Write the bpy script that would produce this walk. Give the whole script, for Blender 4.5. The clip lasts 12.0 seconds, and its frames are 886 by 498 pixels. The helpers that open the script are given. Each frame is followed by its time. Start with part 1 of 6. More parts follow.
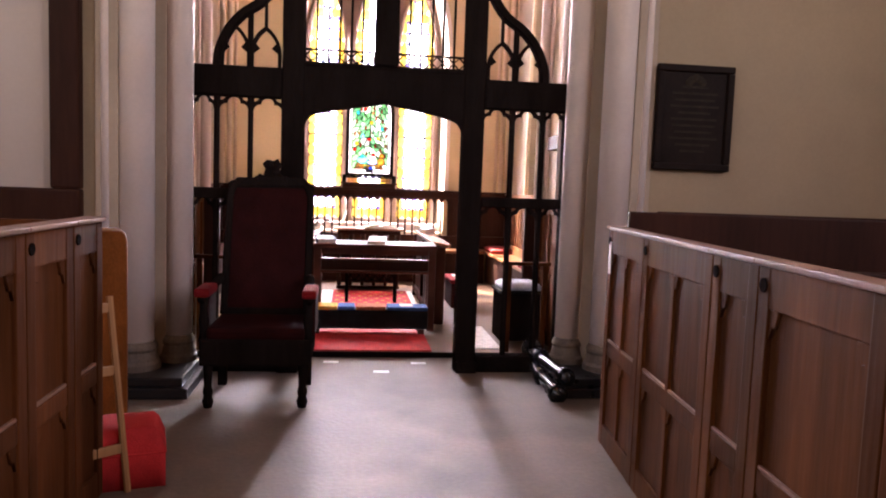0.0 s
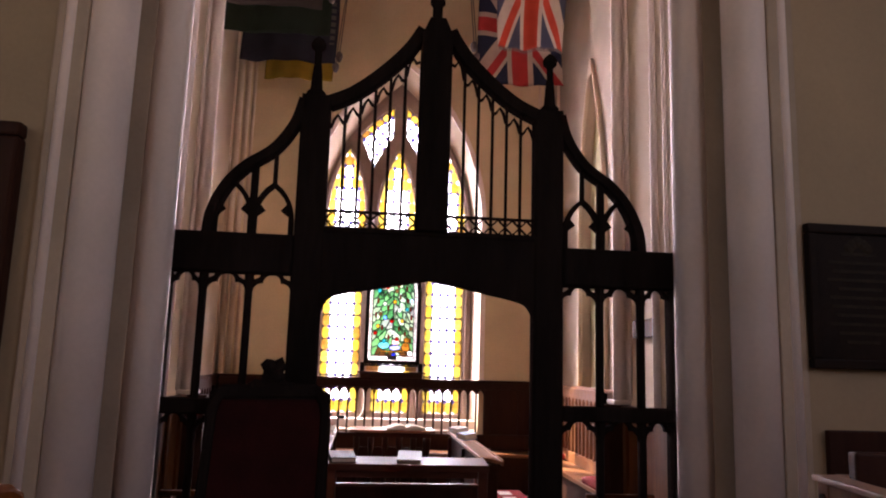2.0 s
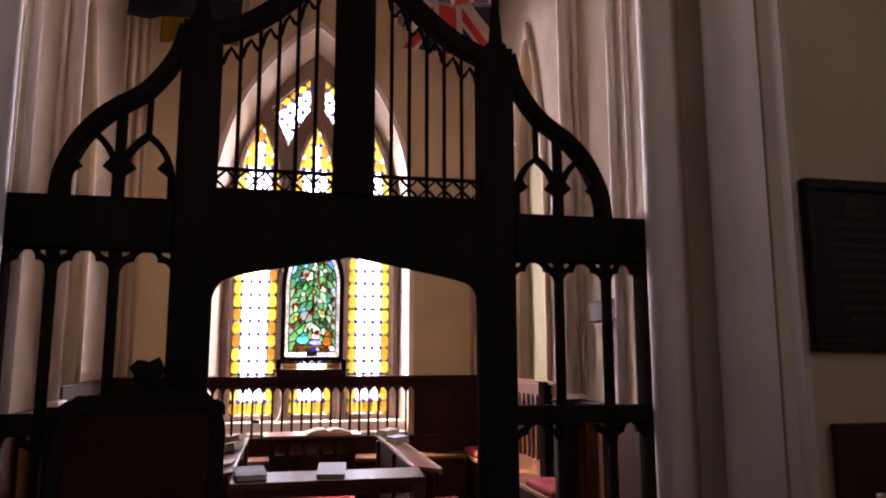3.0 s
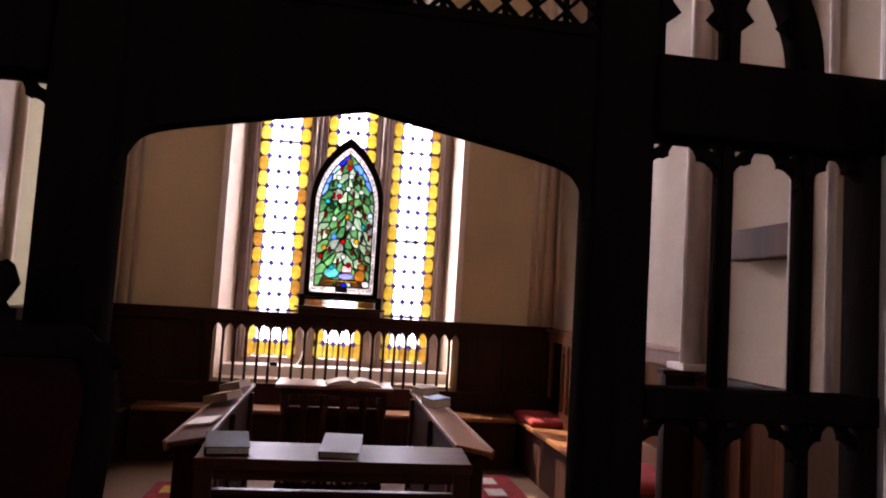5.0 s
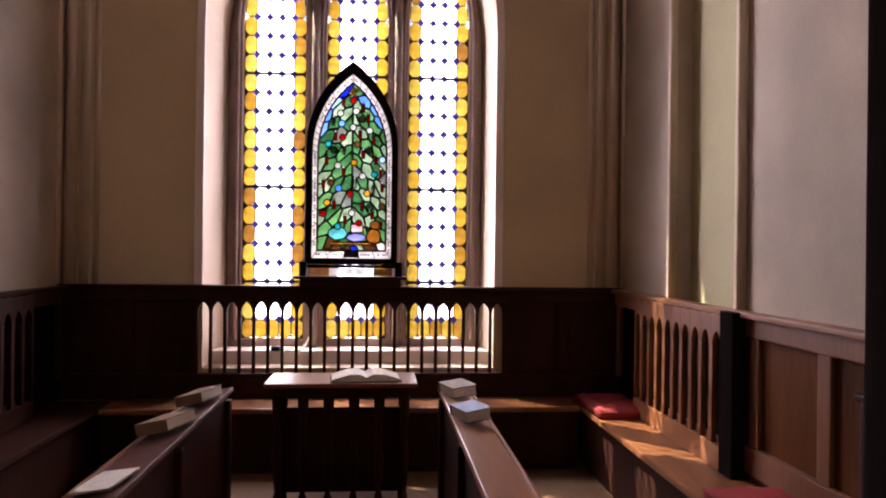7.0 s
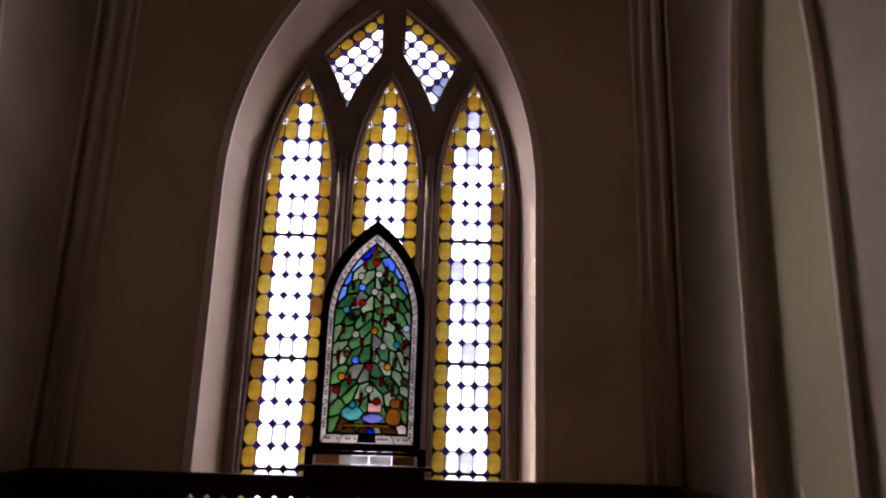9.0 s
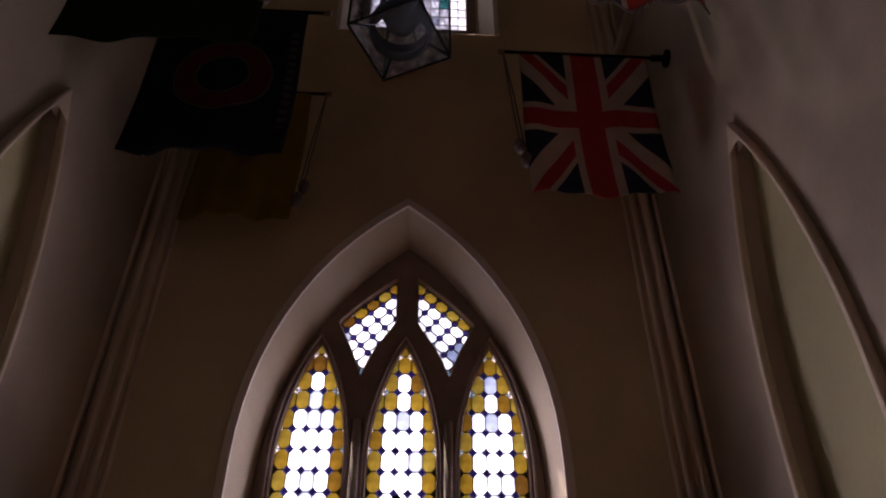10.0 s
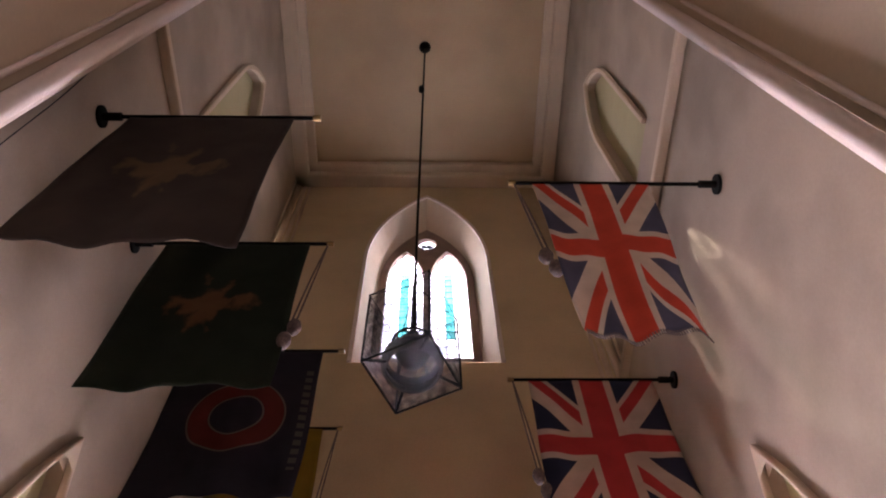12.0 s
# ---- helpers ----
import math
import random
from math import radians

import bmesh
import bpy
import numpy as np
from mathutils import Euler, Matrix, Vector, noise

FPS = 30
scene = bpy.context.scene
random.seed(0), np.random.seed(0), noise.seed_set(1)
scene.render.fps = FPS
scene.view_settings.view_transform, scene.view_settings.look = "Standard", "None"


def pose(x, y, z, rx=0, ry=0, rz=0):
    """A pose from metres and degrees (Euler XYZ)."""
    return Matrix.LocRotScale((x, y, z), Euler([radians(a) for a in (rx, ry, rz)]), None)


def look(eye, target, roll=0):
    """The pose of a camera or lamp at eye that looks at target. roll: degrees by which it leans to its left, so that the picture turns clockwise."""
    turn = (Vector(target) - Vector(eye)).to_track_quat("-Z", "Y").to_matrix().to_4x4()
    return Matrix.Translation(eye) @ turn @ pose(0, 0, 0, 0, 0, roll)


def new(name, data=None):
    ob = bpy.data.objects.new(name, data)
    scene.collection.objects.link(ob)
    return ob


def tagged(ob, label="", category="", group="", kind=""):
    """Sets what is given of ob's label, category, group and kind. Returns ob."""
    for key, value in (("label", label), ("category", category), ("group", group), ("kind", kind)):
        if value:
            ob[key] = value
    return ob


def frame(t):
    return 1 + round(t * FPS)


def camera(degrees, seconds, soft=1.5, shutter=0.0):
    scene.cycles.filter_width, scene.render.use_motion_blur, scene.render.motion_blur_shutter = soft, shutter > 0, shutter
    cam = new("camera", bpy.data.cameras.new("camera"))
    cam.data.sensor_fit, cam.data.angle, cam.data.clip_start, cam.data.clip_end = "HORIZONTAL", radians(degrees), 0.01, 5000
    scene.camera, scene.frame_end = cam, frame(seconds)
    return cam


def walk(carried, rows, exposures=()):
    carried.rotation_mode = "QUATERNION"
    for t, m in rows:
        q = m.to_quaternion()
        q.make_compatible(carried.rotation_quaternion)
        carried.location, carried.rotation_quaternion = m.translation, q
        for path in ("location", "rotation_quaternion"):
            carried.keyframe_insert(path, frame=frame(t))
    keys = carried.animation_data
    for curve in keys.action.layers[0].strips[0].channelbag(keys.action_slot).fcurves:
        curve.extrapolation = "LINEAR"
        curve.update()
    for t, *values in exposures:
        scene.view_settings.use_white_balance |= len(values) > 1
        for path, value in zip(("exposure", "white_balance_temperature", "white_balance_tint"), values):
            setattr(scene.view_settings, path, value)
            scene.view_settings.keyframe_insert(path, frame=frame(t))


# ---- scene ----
import collections
from mathutils import geometry as flat_geometry
cam = camera(63.5, 12.0, soft=2.0)
PATH = [
    (0, (-0.23, -5.446, 1.427), (0.027, -3.47, 1.255), 2.1),
    (0.5, (-0.305, -5.08, 1.497), (-0.025, -3.1, 1.477), 1.9),
    (1, (-0.315, -4.691, 1.523), (-0.014, -2.72, 1.678), 1.9),
    (1.5, (-0.303, -4.274, 1.578), (-0.093, -2.301, 1.833), 1.4),
    (2, (-0.352, -3.951, 1.587), (-0.141, -1.987, 1.899), 1.7),
    (2.5, (-0.226, -3.593, 1.576), (0.135, -1.652, 1.894), 0.4),
    (3, (-0.275, -3.171, 1.589), (0.147, -1.239, 1.886), -0.1),
    (3.2, (-0.236, -3.075, 1.603), (0.105, -1.124, 1.886), 0.8),
    (4.8, (-0.083, -1.955, 1.575), (0.196, 0.016, 1.765), 3.0),
    (5, (-0.057, -1.808, 1.55), (0.237, 0.164, 1.701), 3.5),
    (5.5, (0.051, -1.494, 1.547), (0.301, 0.491, 1.564), 0.1),
    (6, (0.08, -1.146, 1.546), (0.422, 0.824, 1.517), 0.1),
    (6.5, (0.166, -0.809, 1.548), (0.527, 1.158, 1.499), -0.2),
    (7, (0.231, -0.428, 1.656), (0.406, 1.564, 1.66), 0.7),
    (7.2, (0.194, -0.276, 1.666), (0.37, 1.716, 1.699), 1.2),
    (8.8, (0.283, 0.205, 1.715), (0.358, 2.162, 2.121), 1.5),
    (9, (0.293, 0.239, 1.697), (0.364, 2.178, 2.183), 1.8),
    (9.5, (0.204, 0.47, 1.61), (0.283, 2.256, 2.506), 0.9),
    (10, (0.081, 0.421, 1.643), (0.158, 2.032, 2.826), 0.2),
    (10.5, (0.068, 0.459, 1.656), (0.132, 1.9, 3.042), -0.3),
    (11, (0.035, 0.438, 1.702), (0.131, 1.668, 3.277), -2.8),
    (11.5, (0.019, 0.42, 1.731), (0.069, 1.458, 3.44), -2.5),
    (12, (0.026, 0.369, 1.709), (0.072, 1.324, 3.466), -2.2),
]
EXPOSURES = [(0, 4.25), (1.0, 3.68), (1.5, 3.38), (2.5, 2.6), (3.0, 2.5), (5.0, 2.02), (6.0, 2.25), (6.5, 2.15), (7.0, 1.78), (9.0, 0.08), (9.6, -0.15), (10.1, -0.1), (10.5, 0.58), (11.0, 1.72), (11.5, 2.13), (12.0, 2.4)]
EAST_W, UPPER_W, NAVE_W = 850, 2150, 13.8
walk(cam, [(t, look(e, a, r)) for t, e, a, r in PATH], EXPOSURES)

# ---- world, sun, large lights ----
world = bpy.data.worlds.new("world")
scene.world = world
world.use_nodes = True
wn = world.node_tree.nodes
sky = wn.new("ShaderNodeTexSky")
sky.sky_type, sky.sun_disc = "NISHITA", False
SUN_EL, SUN_AZ = 50.0, 42.0      # degrees; azimuth from +y towards -x
sky.sun_elevation, sky.sun_rotation = radians(SUN_EL), radians(-SUN_AZ)
wn["Background"].inputs["Strength"].default_value = 0.05
world.node_tree.links.new(sky.outputs[0], wn["Background"].inputs["Color"])

sun = new("sun", bpy.data.lights.new("sun", "SUN"))
sun.data.energy, sun.data.angle, sun.data.color = 5.0, radians(0.5), (1.0, 0.86, 0.66)
sun_from = Vector((-math.sin(radians(SUN_AZ)) * math.cos(radians(SUN_EL)), math.cos(radians(SUN_AZ)) * math.cos(radians(SUN_EL)), math.sin(radians(SUN_EL))))
sun.matrix_world = look(sun_from * 30, (0, 0, 0))


def window_light(name, eye, target, w, h, watts, color=(1, 1, 1)):
    lamp = new(name, bpy.data.lights.new(name, "AREA"))
    lamp.data.shape, lamp.data.size, lamp.data.size_y = "RECTANGLE", w, h
    lamp.data.energy, lamp.data.color = watts, color
    lamp.matrix_world = look(eye, target)
    return lamp


window_light("sky_at_east_window", (-0.45, 6.9, 3.3), (0.25, 0, 2.2), 3.4, 6.0, EAST_W, (1.0, 0.87, 1.0))
window_light("sky_at_upper_window", (-1.5, 8.6, 12.4), (1.2, 2.0, 6.8), 3.2, 3.6, UPPER_W, (1.0, 0.88, 1.0))
# Added fill lamps at assumed nave windows, out of view.
for yy, share in ((-4.0, 0.3), (-8.0, 1.0)):
    window_light("sky_at_nave_window", (-5.25, yy, 4.2), (0, yy + 1, 3.2), 1.6, 3.4, NAVE_W * share * 0.40, (1.0, 0.79, 0.86))
    window_light("sky_at_nave_window", (5.25, yy, 4.2), (0, yy + 1, 3.2), 1.6, 3.4, NAVE_W * share * 1.15, (1.0, 0.79, 0.86))


# ---- materials ----
def material(name, color, rough=0.6, vary=0.25, scale=3.0, bump=0.15, fine=60.0, stretch=(1, 1, 1), metal=0.0, second=None, spec=0.5, per_object=0.0, stain=0.0, grain=0.35):
    """Base colour broken up by broad patches and fine grain, with relief."""
    m = bpy.data.materials.new(name)
    m.use_nodes = True
    nt = m.node_tree
    n, l = nt.nodes, nt.links
    b = n["Principled BSDF"]
    b.inputs["Roughness"].default_value, b.inputs["Metallic"].default_value = rough, metal
    b.inputs["Specular IOR Level"].default_value = spec
    tc, mp = n.new("ShaderNodeTexCoord"), n.new("ShaderNodeMapping")
    mp.inputs["Scale"].default_value = stretch
    l.new(tc.outputs["Object"], mp.inputs["Vector"])
    big, small = n.new("ShaderNodeTexNoise"), n.new("ShaderNodeTexNoise")
    big.inputs["Scale"].default_value, big.inputs["Detail"].default_value = scale, 4
    small.inputs["Scale"].default_value, small.inputs["Detail"].default_value = fine, 3
    for t in (big, small):
        l.new(mp.outputs[0], t.inputs["Vector"])
    ramp = n.new("ShaderNodeValToRGB")
    dark = [c * (1 - vary) for c in color]
    light = second or [min(1, c * (1 + vary)) for c in color]
    ramp.color_ramp.elements[0].position, ramp.color_ramp.elements[0].color = 0.3, (*dark, 1)
    ramp.color_ramp.elements[1].position, ramp.color_ramp.elements[1].color = 0.72, (*light, 1)
    l.new(big.outputs["Fac"], ramp.inputs["Fac"])
    mix = n.new("ShaderNodeMix")
    mix.data_type, mix.blend_type = "RGBA", "MULTIPLY"
    mix.inputs["Factor"].default_value = grain
    l.new(ramp.outputs[0], mix.inputs["A"])
    gr = n.new("ShaderNodeMapRange")
    gr.inputs["From Min"].default_value, gr.inputs["From Max"].default_value = 0.3, 0.7
    gr.inputs["To Min"].default_value, gr.inputs["To Max"].default_value = 0.55, 1.2
    l.new(small.outputs["Fac"], gr.inputs["Value"])
    l.new(gr.outputs[0], mix.inputs["B"])
    out = mix.outputs["Result"]
    if stain:
        st, sr = n.new("ShaderNodeTexNoise"), n.new("ShaderNodeMapRange")
        st.inputs["Scale"].default_value, st.inputs["Detail"].default_value = 0.9, 6
        l.new(tc.outputs["Object"], st.inputs["Vector"])
        sr.inputs["From Min"].default_value, sr.inputs["From Max"].default_value = 0.45, 0.7
        sr.inputs["To Min"].default_value, sr.inputs["To Max"].default_value = 1.0, 1.0 - stain
        l.new(st.outputs["Fac"], sr.inputs["Value"])
        sm = n.new("ShaderNodeMix")
        sm.data_type, sm.blend_type = "RGBA", "MULTIPLY"
        sm.inputs["Factor"].default_value = 1.0
        l.new(out, sm.inputs["A"])
        l.new(sr.outputs[0], sm.inputs["B"])
        out = sm.outputs["Result"]
    if per_object:
        oi, pr = n.new("ShaderNodeObjectInfo"), n.new("ShaderNodeMapRange")
        pr.inputs["To Min"].default_value, pr.inputs["To Max"].default_value = 1 - per_object, 1 + per_object
        l.new(oi.outputs["Random"], pr.inputs["Value"])
        pm = n.new("ShaderNodeMix")
        pm.data_type, pm.blend_type = "RGBA", "MULTIPLY"
        pm.inputs["Factor"].default_value = 1.0
        l.new(out, pm.inputs["A"])
        l.new(pr.outputs[0], pm.inputs["B"])
        out = pm.outputs["Result"]
    l.new(out, b.inputs["Base Color"])
    rr = n.new("ShaderNodeMapRange")
    rr.inputs["To Min"].default_value, rr.inputs["To Max"].default_value = max(0.05, rough - 0.12), min(1, rough + 0.12)
    l.new(big.outputs["Fac"], rr.inputs["Value"])
    l.new(rr.outputs[0], b.inputs["Roughness"])
    bp = n.new("ShaderNodeBump")
    bp.inputs["Strength"].default_value, bp.inputs["Distance"].default_value = bump, 0.01
    l.new(small.outputs["Fac"], bp.inputs["Height"])
    l.new(bp.outputs[0], b.inputs["Normal"])
    return m


def glass(name, color, clear=0.3, tint_var=0.0, other=None, middle=None, gloss=0.05):
    """Cathedral glass: part clear, part milky, with a thin gloss."""
    m = bpy.data.materials.new(name)
    m.use_nodes = True
    nt = m.node_tree
    n, l = nt.nodes, nt.links
    n.remove(n["Principled BSDF"])
    tr, tl, gl = n.new("ShaderNodeBsdfTransparent"), n.new("ShaderNodeBsdfTranslucent"), n.new("ShaderNodeBsdfGlossy")
    gl.inputs["Roughness"].default_value = 0.15
    oi, ramp = n.new("ShaderNodeObjectInfo"), n.new("ShaderNodeValToRGB")
    a = other or [c * (1 - tint_var) for c in color]
    ramp.color_ramp.elements[0].color, ramp.color_ramp.elements[1].color = (*a, 1), (*color, 1)
    if middle:
        ramp.color_ramp.elements.new(0.3).color = (*middle, 1)
    l.new(oi.outputs["Random"], ramp.inputs["Fac"])
    nz, tc = n.new("ShaderNodeTexNoise"), n.new("ShaderNodeTexCoord")
    nz.inputs["Scale"].default_value, nz.inputs["Detail"].default_value = 14, 3
    l.new(tc.outputs["Object"], nz.inputs["Vector"])
    mr = n.new("ShaderNodeMapRange")
    mr.inputs["From Min"].default_value, mr.inputs["From Max"].default_value = 0.3, 0.7
    mr.inputs["To Min"].default_value, mr.inputs["To Max"].default_value = 0.7, 1.05
    l.new(nz.outputs["Fac"], mr.inputs["Value"])
    mx = n.new("ShaderNodeMix")
    mx.data_type, mx.blend_type = "RGBA", "MULTIPLY"
    mx.inputs["Factor"].default_value = 1.0
    l.new(ramp.outputs[0], mx.inputs["A"])
    l.new(mr.outputs[0], mx.inputs["B"])
    for s in (tr, tl):
        l.new(mx.outputs["Result"], s.inputs["Color"])
    m1, m2 = n.new("ShaderNodeMixShader"), n.new("ShaderNodeMixShader")
    m1.inputs[0].default_value, m2.inputs[0].default_value = 1 - clear, gloss
    l.new(tr.outputs[0], m1.inputs[1])
    l.new(tl.outputs[0], m1.inputs[2])
    l.new(m1.outputs[0], m2.inputs[1])
    l.new(gl.outputs[0], m2.inputs[2])
    l.new(m2.outputs[0], n["Material Output"].inputs["Surface"])
    return m


# Copy of the ochre plaster, its colour darkened to dim the nave walls.
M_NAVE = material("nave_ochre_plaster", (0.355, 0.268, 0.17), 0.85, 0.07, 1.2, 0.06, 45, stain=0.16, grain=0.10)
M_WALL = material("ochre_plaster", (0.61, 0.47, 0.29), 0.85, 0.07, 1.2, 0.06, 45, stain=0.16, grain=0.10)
# Plaster colour darkened to hold down the light on the side walls.
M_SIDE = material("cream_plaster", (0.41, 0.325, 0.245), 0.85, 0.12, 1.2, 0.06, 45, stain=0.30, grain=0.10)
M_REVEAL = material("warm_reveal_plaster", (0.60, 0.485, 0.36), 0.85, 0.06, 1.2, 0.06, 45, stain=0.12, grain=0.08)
M_NICHE = material("pale_green_plaster", (0.42, 0.375, 0.21), 0.85, 0.08, 1.2, 0.06, 45, stain=0.12, grain=0.08)
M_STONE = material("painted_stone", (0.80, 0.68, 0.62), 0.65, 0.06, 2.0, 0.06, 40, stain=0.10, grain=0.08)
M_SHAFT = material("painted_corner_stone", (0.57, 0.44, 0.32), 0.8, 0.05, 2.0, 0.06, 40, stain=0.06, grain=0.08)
M_STONE_BASE = material("grey_stone_base", (0.16, 0.125, 0.098), 0.75, 0.3, 5.0, 0.3, 50)
M_TRACERY = material("brown_window_stone", (0.26, 0.18, 0.14), 0.8, 0.2, 4.0, 0.2, 50)
M_SCREEN = material("black_stained_oak", (0.013, 0.0095, 0.0085), 0.7, 0.3, 6.0, 0.25, 40, (1, 1, 0.15), spec=0.0)
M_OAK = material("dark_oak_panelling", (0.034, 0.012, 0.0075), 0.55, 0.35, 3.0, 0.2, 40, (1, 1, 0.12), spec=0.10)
M_PEW = material("red_brown_pine", (0.088, 0.029, 0.0095), 0.5, 0.5, 4.0, 0.15, 40, (1, 1, 0.10), per_object=0.2, spec=0.04)
M_PEW_LIGHT = material("worn_pew_edge", (0.24, 0.125, 0.085), 0.4, 0.25, 4.0, 0.1, 40, (1, 0.2, 1), spec=0.3)
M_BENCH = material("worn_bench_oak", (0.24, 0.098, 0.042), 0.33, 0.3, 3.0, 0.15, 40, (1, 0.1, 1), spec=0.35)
# Lighter oak colour that stands for sunlight on the south panelling.
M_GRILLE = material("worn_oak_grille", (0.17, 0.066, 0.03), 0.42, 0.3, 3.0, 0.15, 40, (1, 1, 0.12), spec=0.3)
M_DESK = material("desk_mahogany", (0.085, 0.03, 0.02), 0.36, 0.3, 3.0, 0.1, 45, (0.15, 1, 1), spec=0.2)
M_LIGHTWOOD = material("varnished_pine", (0.40, 0.20, 0.08), 0.4, 0.3, 4.0, 0.1, 40, (1, 1, 0.1))
M_LEATHER = material("tan_leather_board", (0.17, 0.052, 0.011), 0.5, 0.3, 4.0, 0.15, 60, spec=0.05)
M_FLOOR = material("worn_screed", (0.172, 0.122, 0.088), 0.6, 0.28, 1.6, 0.25, 34, stain=0.6, grain=0.28)
M_CHAPEL_FLOOR = material("brown_chapel_floor", (0.15, 0.083, 0.046), 0.5, 0.28, 1.3, 0.15, 30, stain=0.4, grain=0.28, spec=0.25)
M_PLINTH = material("black_painted_plinth", (0.012, 0.012, 0.013), 0.3, 0.3, 6.0, 0.15, 40)
M_PIPE = material("black_gloss_pipe", (0.015, 0.015, 0.017), 0.18, 0.2, 6.0, 0.05, 40)
M_RED = material("red_plush", (0.50, 0.028, 0.03), 0.85, 0.25, 6.0, 0.4, 160, spec=0.2)
M_CRIMSON = material("crimson_needlework", (0.24, 0.018, 0.022), 0.9, 0.35, 14.0, 0.4, 160, spec=0.1)
M_FADED = material("faded_red_plush", (0.33, 0.045, 0.045), 0.9, 0.25, 6.0, 0.4, 160, spec=0.2)
M_ARMPAD = material("deep_red_plush", (0.16, 0.008, 0.01), 0.9, 0.25, 6.0, 0.4, 160, spec=0.1)
M_DARKRED = material("dark_red_leather", (0.023, 0.0045, 0.0045), 0.7, 0.3, 6.0, 0.2, 80, spec=0.05)
M_BLUE = material("blue_needlework", (0.04, 0.10, 0.30), 0.95, 0.3, 30.0, 0.5, 160, spec=0.1)
M_YELLOW = material("yellow_needlework", (0.55, 0.35, 0.06), 0.95, 0.3, 20.0, 0.5, 160, spec=0.1)
M_RUST = material("rust_needlework", (0.38, 0.13, 0.06), 0.95, 0.35, 40.0, 0.5, 160, spec=0.1)
M_PALE = material("pale_needlework", (0.60, 0.55, 0.50), 0.9, 0.25, 20.0, 0.5, 160)
M_CLOTH = material("pale_blue_cloth", (0.50, 0.53, 0.60), 0.9, 0.2, 14.0, 0.4, 120, spec=0.1)
M_PAPER = material("aged_paper", (0.72, 0.66, 0.56), 0.8, 0.1, 10.0, 0.2, 120, (1, 1, 8))
M_BLACKCLOTH = material("black_book_cloth", (0.012, 0.012, 0.014), 0.55, 0.3, 10.0, 0.2, 120, spec=0.12)
M_GREYCOVER = material("worn_grey_book_cover", (0.085, 0.085, 0.095), 0.4, 0.2, 10.0, 0.2, 120)
M_BLUECOVER = material("blue_book_cover", (0.06, 0.16, 0.36), 0.5, 0.2, 10.0, 0.2, 120)
M_BUFF = material("buff_book_cover", (0.26, 0.17, 0.10), 0.6, 0.2, 10.0, 0.2, 120, spec=0.2)
M_IRON = material("black_iron", (0.007, 0.006, 0.005), 0.6, 0.3, 8.0, 0.2, 60, spec=0.04)
M_BAND = material("dark_polished_metal", (0.12, 0.115, 0.115), 0.14, 0.3, 8.0, 0.1, 60, metal=0.9)
M_LEAD = material("lead_came", (0.03, 0.03, 0.035), 0.5, 0.2, 8.0, 0.1, 60, metal=0.5)
M_PLAQUE = material("dark_slate_tablet", (0.016, 0.010, 0.008), 0.5, 0.3, 5.0, 0.1, 50, spec=0.04)
M_PLAQUE_TXT = material("worn_gilt_lettering", (0.030, 0.022, 0.015), 0.5, 0.3, 12.0, 0.1, 60, spec=0.04)
M_BOARD = material("pale_notice_paper", (0.46, 0.40, 0.36), 0.5, 0.10, 1.0, 0.02, 40, grain=0.05)
M_CEIL = material("ochre_ceiling_plaster", (0.50, 0.37, 0.23), 0.9, 0.08, 1.0, 0.06, 40, stain=0.12, grain=0.08)
M_WHITE = material("white_cable", (0.75, 0.73, 0.7), 0.5, 0.05, 8.0, 0.05, 40)
M_TAPE = material("white_floor_tape", (0.70, 0.68, 0.64), 0.6, 0.1, 8.0, 0.1, 40)
M_ROPE = material("banner_cord", (0.13, 0.095, 0.085), 0.9, 0.4, 60.0, 0.4, 200)
M_GILT = material("tarnished_gilt", (0.30, 0.20, 0.08), 0.4, 0.3, 12.0, 0.2, 80, metal=0.5)
G_CLEAR = glass("white_cathedral_glass", (0.84, 0.84, 0.87), 0.40, other=(0.24, 0.27, 0.34), middle=(0.68, 0.69, 0.73))
G_UPPER = glass("pale_upper_glass", (0.82, 0.82, 0.85), 0.36, other=(0.40, 0.43, 0.50), middle=(0.72, 0.73, 0.77))
G_AMBER = glass("amber_cathedral_glass", (0.262, 0.228, 0.090), 0.26, other=(0.165, 0.11, 0.045), middle=(0.25, 0.192, 0.055))
G_BLUE = glass("violet_blue_glass", (0.10, 0.085, 0.22), 0.25, 0.3)
G_GREEN = glass("mottled_green_glass", (0.22, 0.37, 0.20), 0.30, other=(0.08, 0.18, 0.10), middle=(0.14, 0.27, 0.15))
G_PALE = glass("pale_green_glass", (0.40, 0.48, 0.37), 0.30, other=(0.24, 0.24, 0.24), middle=(0.28, 0.36, 0.27))
G_DEEP = glass("ultramarine_glass", (0.05, 0.09, 0.62), 0.40, 0.3)
G_PALETEAL = glass("pale_teal_glass", (0.20, 0.46, 0.46), 0.35, 0.3)
G_PINK = glass("rose_white_glass", (0.68, 0.48, 0.46), 0.35, 0.15)
G_VIOLET = glass("pale_violet_glass", (0.36, 0.38, 0.66), 0.35, 0.2)
G_BEAR = glass("honey_brown_glass", (0.33, 0.20, 0.06), 0.35, 0.15)
G_SKY = glass("streaky_blue_glass", (0.16, 0.32, 0.78), 0.40, other=(0.46, 0.60, 0.78))
G_WHITE = glass("opal_white_glass", (0.60, 0.60, 0.58), 0.30, 0.25)
G_BORDER = glass("grey_white_glass", (0.62, 0.60, 0.57), 0.30, 0.2)
G_RED = glass("ruby_glass", (0.36, 0.02, 0.02), 0.40, 0.3)
G_CANDLE = glass("dark_ruby_glass", (0.22, 0.012, 0.012), 0.40, 0.3)
G_GOLD = glass("gold_glass", (0.50, 0.32, 0.05), 0.40, 0.3)
